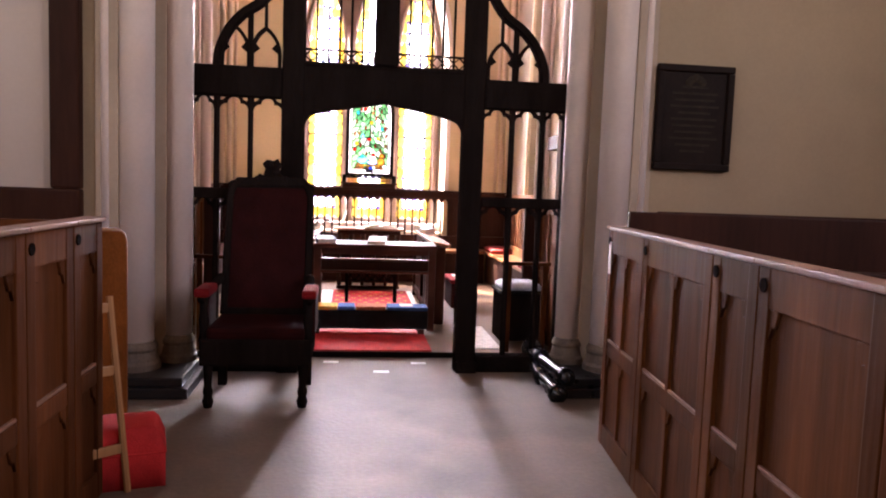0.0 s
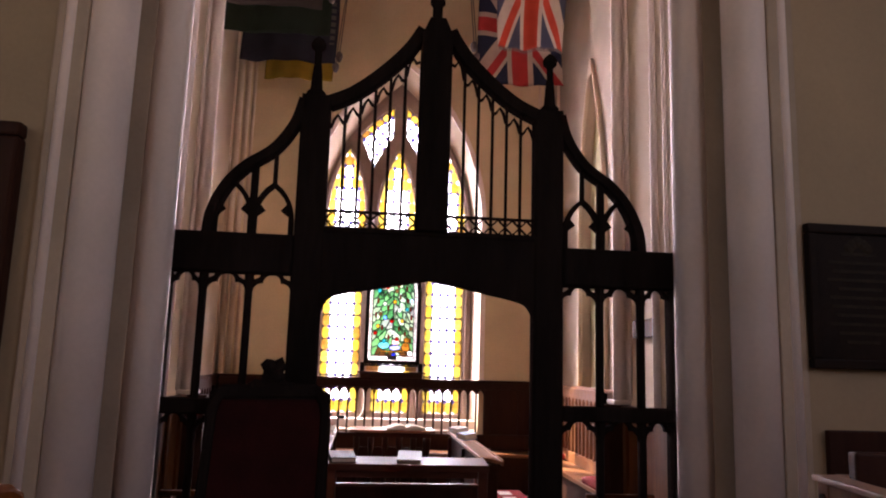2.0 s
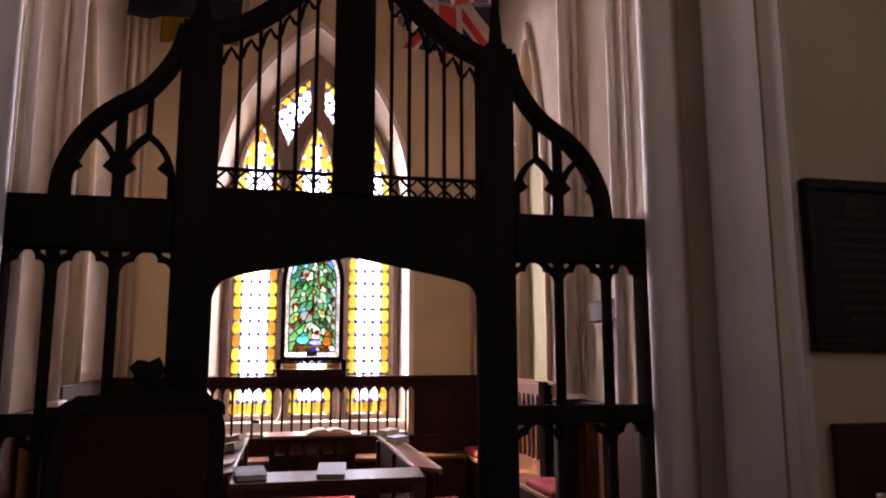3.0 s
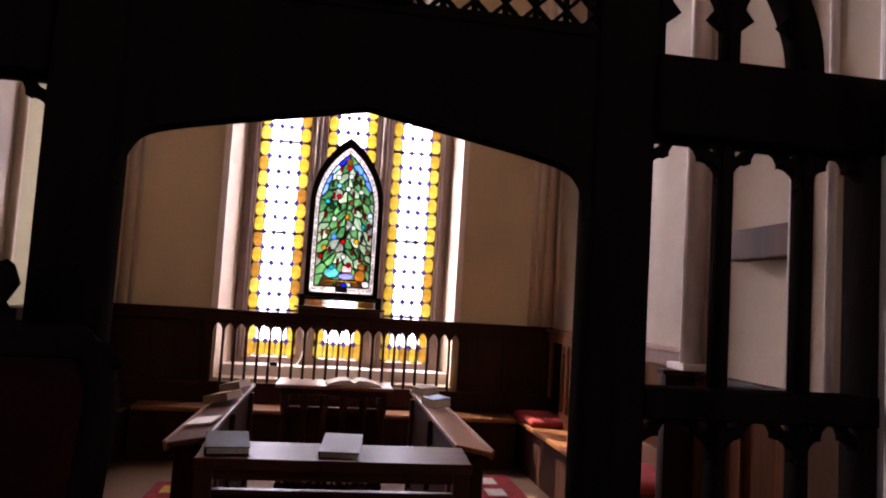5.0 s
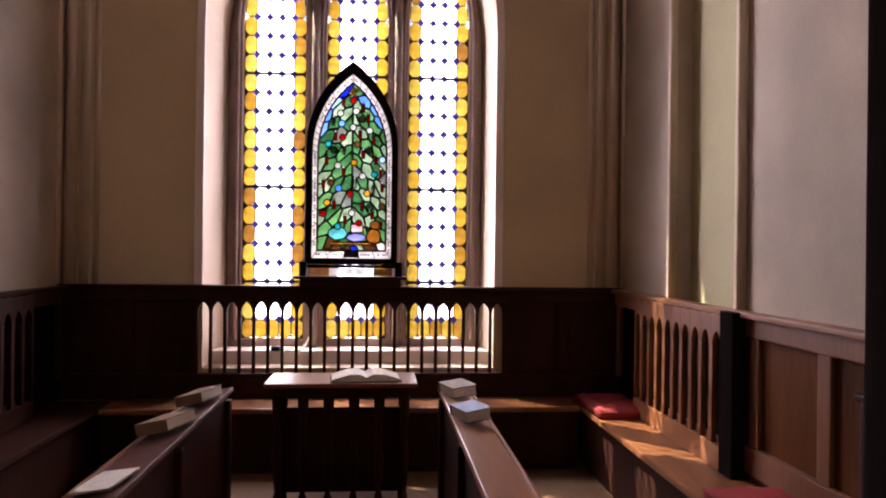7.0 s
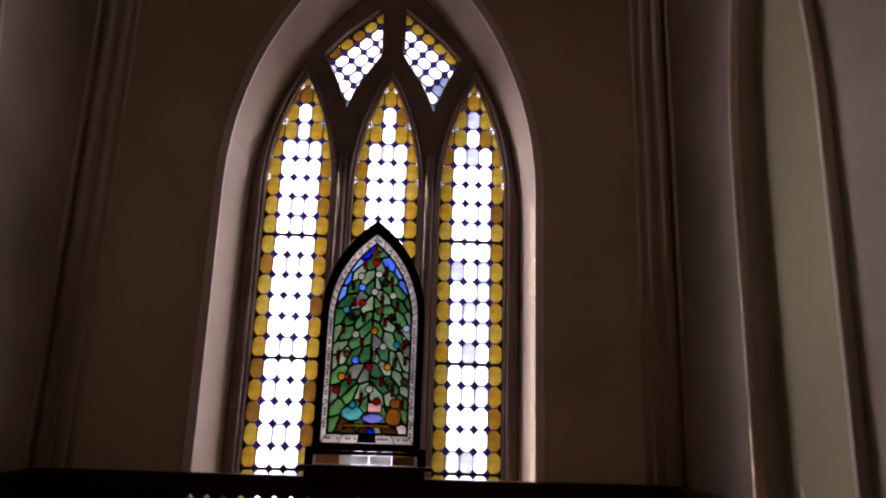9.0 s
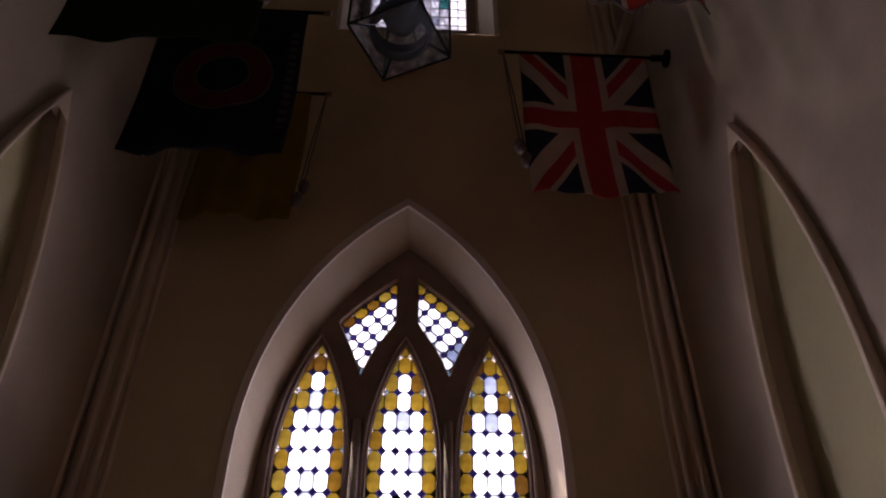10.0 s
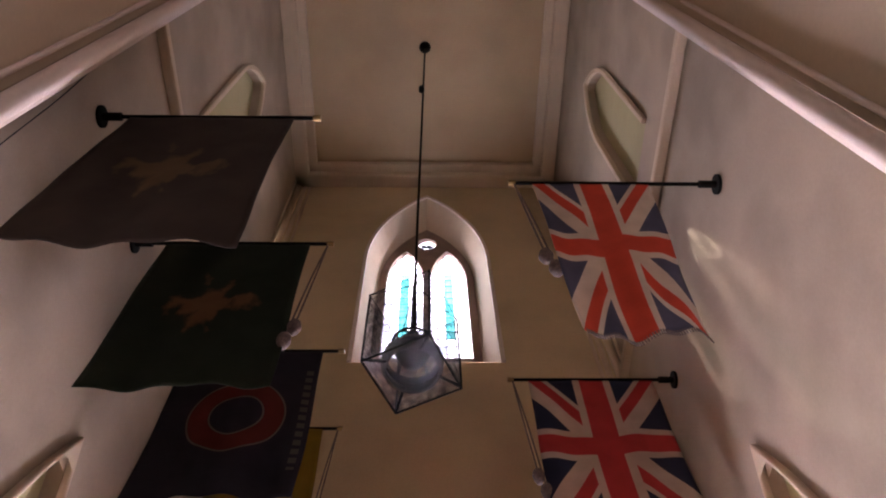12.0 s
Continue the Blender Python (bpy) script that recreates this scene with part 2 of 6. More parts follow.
G_TEAL = glass("teal_glass", (0.06, 0.36, 0.40), 0.40, 0.3)
G_BROWN = glass("brown_glass", (0.24, 0.15, 0.08), 0.40, 0.5)
G_PLAIN = glass("dusty_lantern_glass", (0.92, 0.92, 0.94), 0.972, 0.05, gloss=0.006)


# ---- mesh helpers ----
def finish(name, mesh, mat, parent=None, label="", smooth=False):
    ob = new(name, mesh)
    if mat:
        mesh.materials.append(mat)
    if smooth:
        for p in mesh.polygons:
            p.use_smooth = True
    ob.parent = parent
    if label:
        ob["label"] = label
    return ob


def part(name, bm, mat, parent=None, label="", smooth=False):
    """Links a bmesh as one mesh object under a thing or a part."""
    bmesh.ops.recalc_face_normals(bm, faces=bm.faces)
    mesh = bpy.data.meshes.new(name)
    bm.to_mesh(mesh)
    bm.free()
    return finish(name, mesh, mat, parent, label, smooth)


def thing(name, label, category, at=(0, 0, 0), turn=0.0, group="", kind=""):
    ob = new(name)
    ob.matrix_basis = pose(*at, 0, 0, turn)
    ob.empty_display_size = 0.1
    return tagged(ob, label, category, group, kind)


def box(x0, x1, y0, y1, z0, z1, bev=0.006, bm=None, m=None):
    own = bmesh.new()
    bmesh.ops.create_cube(own, size=1)
    bmesh.ops.transform(own, matrix=Matrix.Translation(((x0 + x1) / 2, (y0 + y1) / 2, (z0 + z1) / 2)) @ Matrix.Diagonal((x1 - x0, y1 - y0, z1 - z0, 1)), verts=own.verts)
    b = min(bev, 0.3 * min(x1 - x0, y1 - y0, z1 - z0))
    if b > 0.0005:
        bmesh.ops.bevel(own, geom=own.edges[:], offset=b, segments=2, affect="EDGES", profile=0.6)
    if m:
        bmesh.ops.transform(own, matrix=m, verts=own.verts)
    if bm is None:
        return own
    tmp = bpy.data.meshes.new("tmp")
    own.to_mesh(tmp)
    own.free()
    bm.from_mesh(tmp)
    bpy.data.meshes.remove(tmp)
    return bm


def lathe(profile, cx=0.0, cy=0.0, seg=20, bm=None, cap=True):
    bm = bm or bmesh.new()
    rings = []
    for r, z in profile:
        rings.append([bm.verts.new((cx + r * math.cos(2 * math.pi * k / seg), cy + r * math.sin(2 * math.pi * k / seg), z)) for k in range(seg)])
    for a, b in zip(rings, rings[1:]):
        for k in range(seg):
            bm.faces.new((a[k], a[(k + 1) % seg], b[(k + 1) % seg], b[k]))
    if cap:
        bm.faces.new(rings[0][::-1])
        bm.faces.new(rings[-1])
    return bm


def tube(points, r, seg=8, bm=None):
    """A round bar along points."""
    bm = bm or bmesh.new()
    pts = [Vector(p) for p in points]
    rings = []
    for i, p in enumerate(pts):
        d = (pts[min(i + 1, len(pts) - 1)] - pts[max(i - 1, 0)]).normalized()
        u = d.orthogonal().normalized() if i == 0 else (rings_u - d * rings_u.dot(d)).normalized()
        rings_u = u
        v = d.cross(u)
        rings.append([bm.verts.new(p + (u * math.cos(2 * math.pi * k / seg) + v * math.sin(2 * math.pi * k / seg)) * r) for k in range(seg)])
    for a, b in zip(rings, rings[1:]):
        for k in range(seg):
            bm.faces.new((a[k], a[(k + 1) % seg], b[(k + 1) % seg], b[k]))
    bm.faces.new(rings[0][::-1])
    bm.faces.new(rings[-1])
    return bm


def plate(polys, v0, v1, bev=0.0, side=False):
    """A mesh from outlines (the first the border, the rest holes) in x,z, reaching from y = v0 to v1; with side, in y,z reaching from x = v0 to v1."""
    cu = bpy.data.curves.new("outline", "CURVE")
    cu.dimensions, cu.fill_mode = "2D", "BOTH"
    cu.extrude, cu.bevel_depth, cu.bevel_resolution = abs(v1 - v0) / 2 - bev, bev, 1
    cu.offset = -bev
    for poly in polys:
        s = cu.splines.new("POLY")
        s.points.add(len(poly) - 1)
        for p, (a, b) in zip(s.points, poly):
            p.co = (a, b, 0, 1)
        s.use_cyclic_u = True
    ob = bpy.data.objects.new("outline", cu)
    scene.collection.objects.link(ob)
    bpy.context.view_layer.update()
    mesh = bpy.data.meshes.new_from_object(ob.evaluated_get(bpy.context.evaluated_depsgraph_get()))
    bpy.data.objects.remove(ob)
    bpy.data.curves.remove(cu)
    m = Matrix.Translation((0, (v0 + v1) / 2, 0)) @ Matrix.Rotation(radians(90), 4, "X")
    if side:
        m = Matrix.Translation(((v0 + v1) / 2, 0, 0)) @ Matrix.Rotation(radians(90), 4, "Z") @ Matrix.Rotation(radians(90), 4, "X")
    mesh.transform(m)
    mesh.materials.clear()
    return mesh


def rect(x0, x1, z0, z1):
    return [(x0, z0), (x1, z0), (x1, z1), (x0, z1)]


def lancet(cx, half, z0, spring, apex, seg=12):
    """A pointed opening's outline, counter-clockwise from the lower left."""
    rise = apex - spring
    c = (rise * rise - half * half) / (2 * half)
    r = half + c
    right = []
    for k in range(seg + 1):
        z = rise * k / seg
        right.append((max(0.0, -c + math.sqrt(max(0.0, r * r - z * z))), spring + z))
    pts = [(cx - half, z0), (cx + half, z0)] + [(cx + x, z) for x, z in right]
    return pts + [(cx - x, z) for x, z in right[-2::-1]]


def strip(points, w):
    """The outline of a band of width w along points."""
    left, right = [], []
    for i, (x, z) in enumerate(points):
        a, b = points[max(i - 1, 0)], points[min(i + 1, len(points) - 1)]
        dx, dz = b[0] - a[0], b[1] - a[1]
        d = math.hypot(dx, dz) or 1
        left.append((x - dz / d * w / 2, z + dx / d * w / 2))
        right.append((x + dz / d * w / 2, z - dx / d * w / 2))
    return left + right[::-1]


def smooth_line(points, n=6):
    out = []
    p = [points[0]] + list(points) + [points[-1]]
    for i in range(1, len(p) - 2):
        for k in range(n):
            t = k / n
            out.append(tuple(0.5 * (2 * p[i][j] + (p[i + 1][j] - p[i - 1][j]) * t + (2 * p[i - 1][j] - 5 * p[i][j] + 4 * p[i + 1][j] - p[i + 2][j]) * t * t + (3 * p[i][j] - p[i - 1][j] - 3 * p[i + 1][j] + p[i + 2][j]) * t ** 3) for j in range(len(points[0]))))
    return out + [tuple(points[-1])]


def loft(a, ya, b, yb):
    """A skin between two outlines with as many points, at y = ya and yb."""
    bm = bmesh.new()
    va = [bm.verts.new((x, ya, z)) for x, z in a]
    vb = [bm.verts.new((x, yb, z)) for x, z in b]
    n = len(va)
    for k in range(n):
        bm.faces.new((va[k], va[(k + 1) % n], vb[(k + 1) % n], vb[k]))
    return bm


def clip(poly, inside):
    """The part of a polygon inside a convex, counter-clockwise one."""
    for i in range(len(inside)):
        (ax, az), (bx, bz) = inside[i], inside[(i + 1) % len(inside)]
        out = []
        for k in range(len(poly)):
            p, q = poly[k], poly[(k + 1) % len(poly)]
            sp = (bx - ax) * (p[1] - az) - (bz - az) * (p[0] - ax)
            sq = (bx - ax) * (q[1] - az) - (bz - az) * (q[0] - ax)
            if sp >= 0:
                out.append(p)
            if sp * sq < 0:
                t = sp / (sp - sq)
                out.append((p[0] + (q[0] - p[0]) * t, p[1] + (q[1] - p[1]) * t))
        poly = out
        if len(poly) < 3:
            return []
    return poly


def area(poly):
    return 0.5 * sum(a[0] * b[1] - b[0] * a[1] for a, b in zip(poly, poly[1:] + poly[:1]))


def slab(poly, y0, y1, inset=0.0):
    """A prism on an outline in x,z, its front edge chamfered."""
    cx, cz = sum(p[0] for p in poly) / len(poly), sum(p[1] for p in poly) / len(poly)
    bm = bmesh.new()
    f = 1 - inset
    a = [bm.verts.new((cx + (x - cx) * f, y0, cz + (z - cz) * f)) for x, z in poly]
    b = [bm.verts.new((x, (y0 + y1) / 2, z)) for x, z in poly]
    c = [bm.verts.new((x, y1, z)) for x, z in poly]
    n = len(poly)
    for r, s in ((a, b), (b, c)):
        for k in range(n):
            bm.faces.new((r[k], r[(k + 1) % n], s[(k + 1) % n], s[k]))
    bm.faces.new(a[::-1])
    bm.faces.new(c)
    return bm


# ---- the chapel's shell ----
W, YB, XC = 2.13, 5.15, 0.03      # half width, back wall, window's middle
H, HN = 12.95, 9.5                # ceilings of chapel and nave

FRONT_ARCH = lancet(0.01, 1.115, 0.74, 3.35, 5.54)
BACK_ARCH = lancet(XC, 1.035, 0.80, 3.2, 5.36)
UP_FRONT = lancet(XC, 0.81, 7.93, 10.2, 12.2)
UP_BACK = lancet(XC, 0.66, 8.30, 10.2, 11.75)
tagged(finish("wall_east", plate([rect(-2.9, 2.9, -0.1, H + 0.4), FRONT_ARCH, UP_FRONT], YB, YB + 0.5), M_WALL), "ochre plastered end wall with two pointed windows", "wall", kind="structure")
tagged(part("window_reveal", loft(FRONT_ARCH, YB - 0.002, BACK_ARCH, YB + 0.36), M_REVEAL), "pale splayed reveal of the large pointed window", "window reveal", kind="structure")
tagged(part("window_reveal", loft(UP_FRONT, YB - 0.002, UP_BACK, YB + 0.36), M_REVEAL), "pale splayed reveal of the upper window", "window reveal", kind="structure")


def hood(cx, half, z0, spring, apex, w, y0, y1):
    """A moulded band round a pointed opening."""
    a, b = lancet(cx, half, z0, spring, apex), lancet(cx, half + w, z0, spring, apex + w * 1.35)
    return plate([b[1:] + b[:1], a[1:] + a[:1]], y0, y1)


def arch_band(cx, half, z0, spring, apex, w):
    a, b = lancet(cx, half, z0, spring, apex), lancet(cx, half + w, z0, spring, apex + w * 1.35)
    return b[1:] + [b[0], a[0]] + a[:0:-1]


tagged(finish("trim", plate([arch_band(0.01, 1.115, 1.38, 3.35, 5.54, 0.065)], YB - 0.03, YB + 0.01, 0.006), M_STONE), "pale moulded hood round the large window", "moulding", kind="structure")
tagged(finish("trim", plate([arch_band(XC, 0.81, 7.93, 10.2, 12.2, 0.05)], YB - 0.03, YB + 0.01, 0.006), M_STONE), "pale moulded hood round the upper window", "moulding", kind="structure")

for s, nm in ((1, "wall_south"), (-1, "wall_north")):
    ny = 3.61 if s > 0 else 3.54
    low = lancet(ny, 0.42, 1.30, 3.1, 5.02)
    up = lancet(2.95, 0.38, 8.3, 10.0, 10.95)
    x0, x1 = (W, W + 0.5) if s > 0 else (-W - 0.5, -W)
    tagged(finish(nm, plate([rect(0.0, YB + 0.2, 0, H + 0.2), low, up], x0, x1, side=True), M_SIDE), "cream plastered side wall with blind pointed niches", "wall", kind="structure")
    b0, b1 = (W + 0.10, W + 0.14) if s > 0 else (-W - 0.14, -W - 0.10)
    tagged(finish("niche_back", plate([rect(3.0, 4.2, 1.2, 5.2)], b0, b1, side=True), M_NICHE), "pale greenish back of a blind pointed niche", "niche", kind="structure")
    tagged(finish("niche_back", plate([rect(2.4, 3.5, 8.1, 11.2)], b0, b1, side=True), M_NICHE), "pale greenish back of a blind upper niche", "niche", kind="structure")
    t0, t1 = (W - 0.05, W + 0.005) if s > 0 else (-W - 0.005, -W + 0.05)
    tagged(finish("trim", plate([arch_band(ny, 0.42, 1.36, 3.1, 5.02, 0.05)], t0, t1, 0.014, side=True), M_REVEAL), "pale moulded band round a blind niche", "moulding", kind="structure")
    tagged(finish("trim", plate([arch_band(2.95, 0.38, 8.3, 10.0, 10.95, 0.06)], t0, t1, 0.012, side=True), M_REVEAL), "pale moulded band round an upper niche", "moulding", kind="structure")
    # string course, cornice and corner shafts
    bm = box(*sorted((s * (W - 0.09), s * W)), 0.2, YB, 7.56, 7.65, 0.02)
    box(*sorted((s * (W - 0.05), s * W)), 0.2, YB, 7.65, 7.73, 0.015, bm)
    tagged(part("trim", bm, M_REVEAL), "pale moulded string course along the side wall", "moulding", kind="structure")
    bm = box(*sorted((s * (W - 0.22), s * W)), 0.2, YB, 12.62, 12.8, 0.03)
    box(*sorted((s * (W - 0.34), s * W)), 0.2, YB, 12.8, H, 0.03, bm)
    tagged(part("trim", bm, M_REVEAL), "stepped plaster cornice under the ceiling", "cornice", kind="structure")
    pil = tagged(new("pilaster"), "slender cluster of pale shafts in the corner", "pilaster", kind="structure")
    for dx, dy, r in ((0.15, 0.026, 0.045), (0.05, 0.0, 0.045), (0.235, 0.019, 0.03), (0.0, -0.10, 0.022)):
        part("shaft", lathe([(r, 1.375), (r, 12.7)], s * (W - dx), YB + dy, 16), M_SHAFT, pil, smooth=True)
    pil = tagged(new("pilaster"), "pale moulded shaft at the inner edge of the arch", "pilaster", kind="structure")
    for x, y, rr in ((1.525, 1.185, 0.045), (1.572, 1.10, 0.014), (1.60, 1.235, 0.05)):
        part("shaft", lathe([(rr, 1.35), (rr, 8.4)], s * x, y, 18), M_STONE, pil, smooth=True)
    part("foot", box(*sorted((s * 1.46, s * 1.66)), 1.12, 1.285, 1.322, 1.352, 0.008), M_STONE, pil)

bm = box(-W, W, YB - 0.22, YB, 12.62, 12.8, 0.03)
box(-W, W, YB - 0.34, YB, 12.8, H, 0.03, bm)
tagged(part("trim", bm, M_REVEAL), "stepped plaster cornice over the upper window", "cornice", kind="structure")
tagged(part("ceiling", box(-2.9, 2.9, -0.6, YB + 0.45, H, H + 0.3, 0), M_CEIL), "flat ochre plaster ceiling of the chapel", "ceiling", kind="structure")

# ---- the nave ----
big_arch = lancet(0.0, 1.80, -0.02, 5.8, 9.0)
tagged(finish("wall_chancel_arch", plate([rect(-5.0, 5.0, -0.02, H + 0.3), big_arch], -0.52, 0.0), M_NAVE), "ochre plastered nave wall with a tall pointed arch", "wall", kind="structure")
tagged(part("floor", box(-5.2, 5.2, -11.2, 0.42, -0.2, 0.0, 0), M_FLOOR), "worn pale screed floor with stains", "floor", kind="structure")
tagged(part("chapel_floor", box(-2.6, 2.6, 0.42, YB + 0.5, -0.2, 0.045, 0.012), M_CHAPEL_FLOOR), "pale chapel floor one low step up", "floor", kind="structure")
tagged(part("trim", box(-1.40, 1.40, 0.402, 0.42, 0.001, 0.047, 0.004), M_SCREEN), "dark wooden nosing of the chapel step", "step", kind="structure")
# Unseen shell added round the nave: side walls with assumed openings, west wall, ceiling.
for s, nm in ((1, "wall_nave_south"), (-1, "wall_nave_north")):
    holes = [lancet(yy, 0.8, 2.4, 4.6, 6.2) for yy in (-8.0, -4.0)]
    x0, x1 = (5.0, 5.4) if s > 0 else (-5.4, -5.0)
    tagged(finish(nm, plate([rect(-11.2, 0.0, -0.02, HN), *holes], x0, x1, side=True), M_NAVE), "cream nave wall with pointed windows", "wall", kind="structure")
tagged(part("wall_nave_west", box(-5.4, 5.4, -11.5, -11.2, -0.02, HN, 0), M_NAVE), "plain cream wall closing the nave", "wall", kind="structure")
tagged(part("ceiling", box(-5.4, 5.4, -11.5, -0.5, HN, HN + 0.3, 0), M_CEIL), "plain plaster ceiling of the nave", "ceiling", kind="structure")

inner_arch, jamb_arch = lancet(0.0, 1.585, -0.03, 5.8, 8.75), lancet(0.0, 1.50, -0.03, 5.8, 8.6)
# Paler plaster than the side walls: its colour makes up for missing bounce light.
tagged(finish("wall_arch_inner", plate([rect(-2.6, 2.6, -0.03, H), inner_arch], 0.453, 1.16, 0.0), M_REVEAL), "cream plastered inner order of the deep chancel arch", "wall", kind="structure")
tagged(finish("wall_arch_jamb", plate([rect(-2.6, 2.6, -0.03, H), jamb_arch], 0.003, 0.45, 0.0), M_REVEAL), "cream plastered jamb of the chancel arch", "wall", kind="structure")
for s in (1, -1):
    roll = tagged(new("pilaster"), "thin pale rolls on the jamb of the arch", "pilaster", kind="structure")
    for y, rr in ((0.42, 0.032), (0.25, 0.018)):
        part("shaft", lathe([(rr, 1.34), (rr, 5.8)], s * 1.498, y, 14), M_STONE, roll, smooth=True)
    dado = tagged(new("panelling_arch"), "dark red-brown panelled dado lining the deep arch", "panelling", kind="structure")
    part("backboard", box(*sorted((s * 1.478, s * 1.496)), 0.10, 0.449, 0.0, 1.29, 0.004), M_PEW, dado)
    part("backboard", box(*sorted((s * 1.545, s * 1.581)), 0.454, 1.155, 0.0, 1.29, 0.004), M_PEW, dado)
    part("capping", box(*sorted((s * 1.455, s * 1.499)), 0.10, 0.449, 1.29, 1.318, 0.008), M_OAK, dado)
    part("capping", box(*sorted((s * 1.515, s * 1.583)), 0.454, 1.155, 1.29, 1.318, 0.008), M_OAK, dado)
    for y in (0.52, 0.81, 1.10):
        part("stile", box(*sorted((s * 1.525, s * 1.545)), y - 0.035, y + 0.035, 0.05, 1.29, 0.006), M_PEW, dado)
    for z in (0.12, 0.62, 1.22):
        part("rail", box(*sorted((s * 1.528, s * 1.544)), 0.47, 1.14, z, z + 0.065, 0.005), M_PEW, dado)
for s in (1, -1):
    col = thing("column", "clustered white-painted stone shafts of the chancel arch", "column", (s * 1.6, -0.3, 0), group="columns of the chancel arch")
    for dx, dy, r in ((-0.13 * s, 0.245, 0.05), (-0.165 * s, 0.10, 0.095), (0.052 * s, -0.14, 0.115), (0.222 * s, -0.215, 0.030)):
        part("shaft", lathe([(r, 0.31), (r, 8.6)], dx, dy, 24), M_STONE, col, smooth=True)
        part("base_stone", lathe([(r * 1.38, 0.12), (r * 1.38, 0.17), (r * 1.26, 0.19), (r * 1.14, 0.25), (r * 1.22, 0.27), (r * 1.18, 0.29), (r * 1.02, 0.32)], dx, dy, 20), M_STONE_BASE, col, "grey weathered stone base")
    part("core", box(*sorted((-0.12 * s, 0.30 * s)), 0.03, 0.29, 0.1, 8.6, 0.03), M_SIDE, col)
    part("fillet", box(*sorted((0.14 * s, 0.285 * s)), -0.232, 0.10, 0.1, 8.6, 0.01), M_SIDE, col)
    bm = box(*sorted((-0.35 * s, 0.44 * s)), -0.46, 0.20, 0, 0.07, 0.012)
    box(*sorted((-0.31 * s, 0.40 * s)), -0.42, 0.18, 0.07, 0.13, 0.012, bm)
    part("plinth", bm, M_PLINTH, col, "black-painted stepped plinth")

# ---- the carved screen ----
screen = thing("chancel_screen", "black-stained carved oak screen with open tracery and central doorway", "screen")
SY0, SY1 = -0.05, 0.06


def sp(name, polys, y0=SY0, y1=SY1, bev=0.006):
    return finish(name, plate(polys, y0, y1, bev), M_SCREEN, screen)


def light_head(x0, x1, top, h=0.115):
    """The cusped head of one light, its spandrels pierced."""
    w = x1 - x0
    arch = [(1.0, 0.08), (0.985, 0.25), (0.94, 0.39), (0.86, 0.50), (0.77, 0.545), (0.735, 0.53), (0.73, 0.64), (0.69, 0.78), (0.61, 0.89), (0.5, 0.93)]
    arch = arch + [(1 - a, b) for a, b in arch[-2::-1]]
    outline = [(x0, top), (x0, top - h)] + [(x0 + a * w, top - h + b * h) for a, b in arch[::-1]] + [(x1, top - h), (x1, top)]
    holes = []
    for f in (0, 1):
        tri = [(0.03, 0.965), (0.25, 0.965), (0.17, 0.78), (0.03, 0.66)]
        holes.append([(x0 + (a if f == 0 else 1 - a) * w, top - h + b * h) for a, b in tri])
    return [outline, *holes]


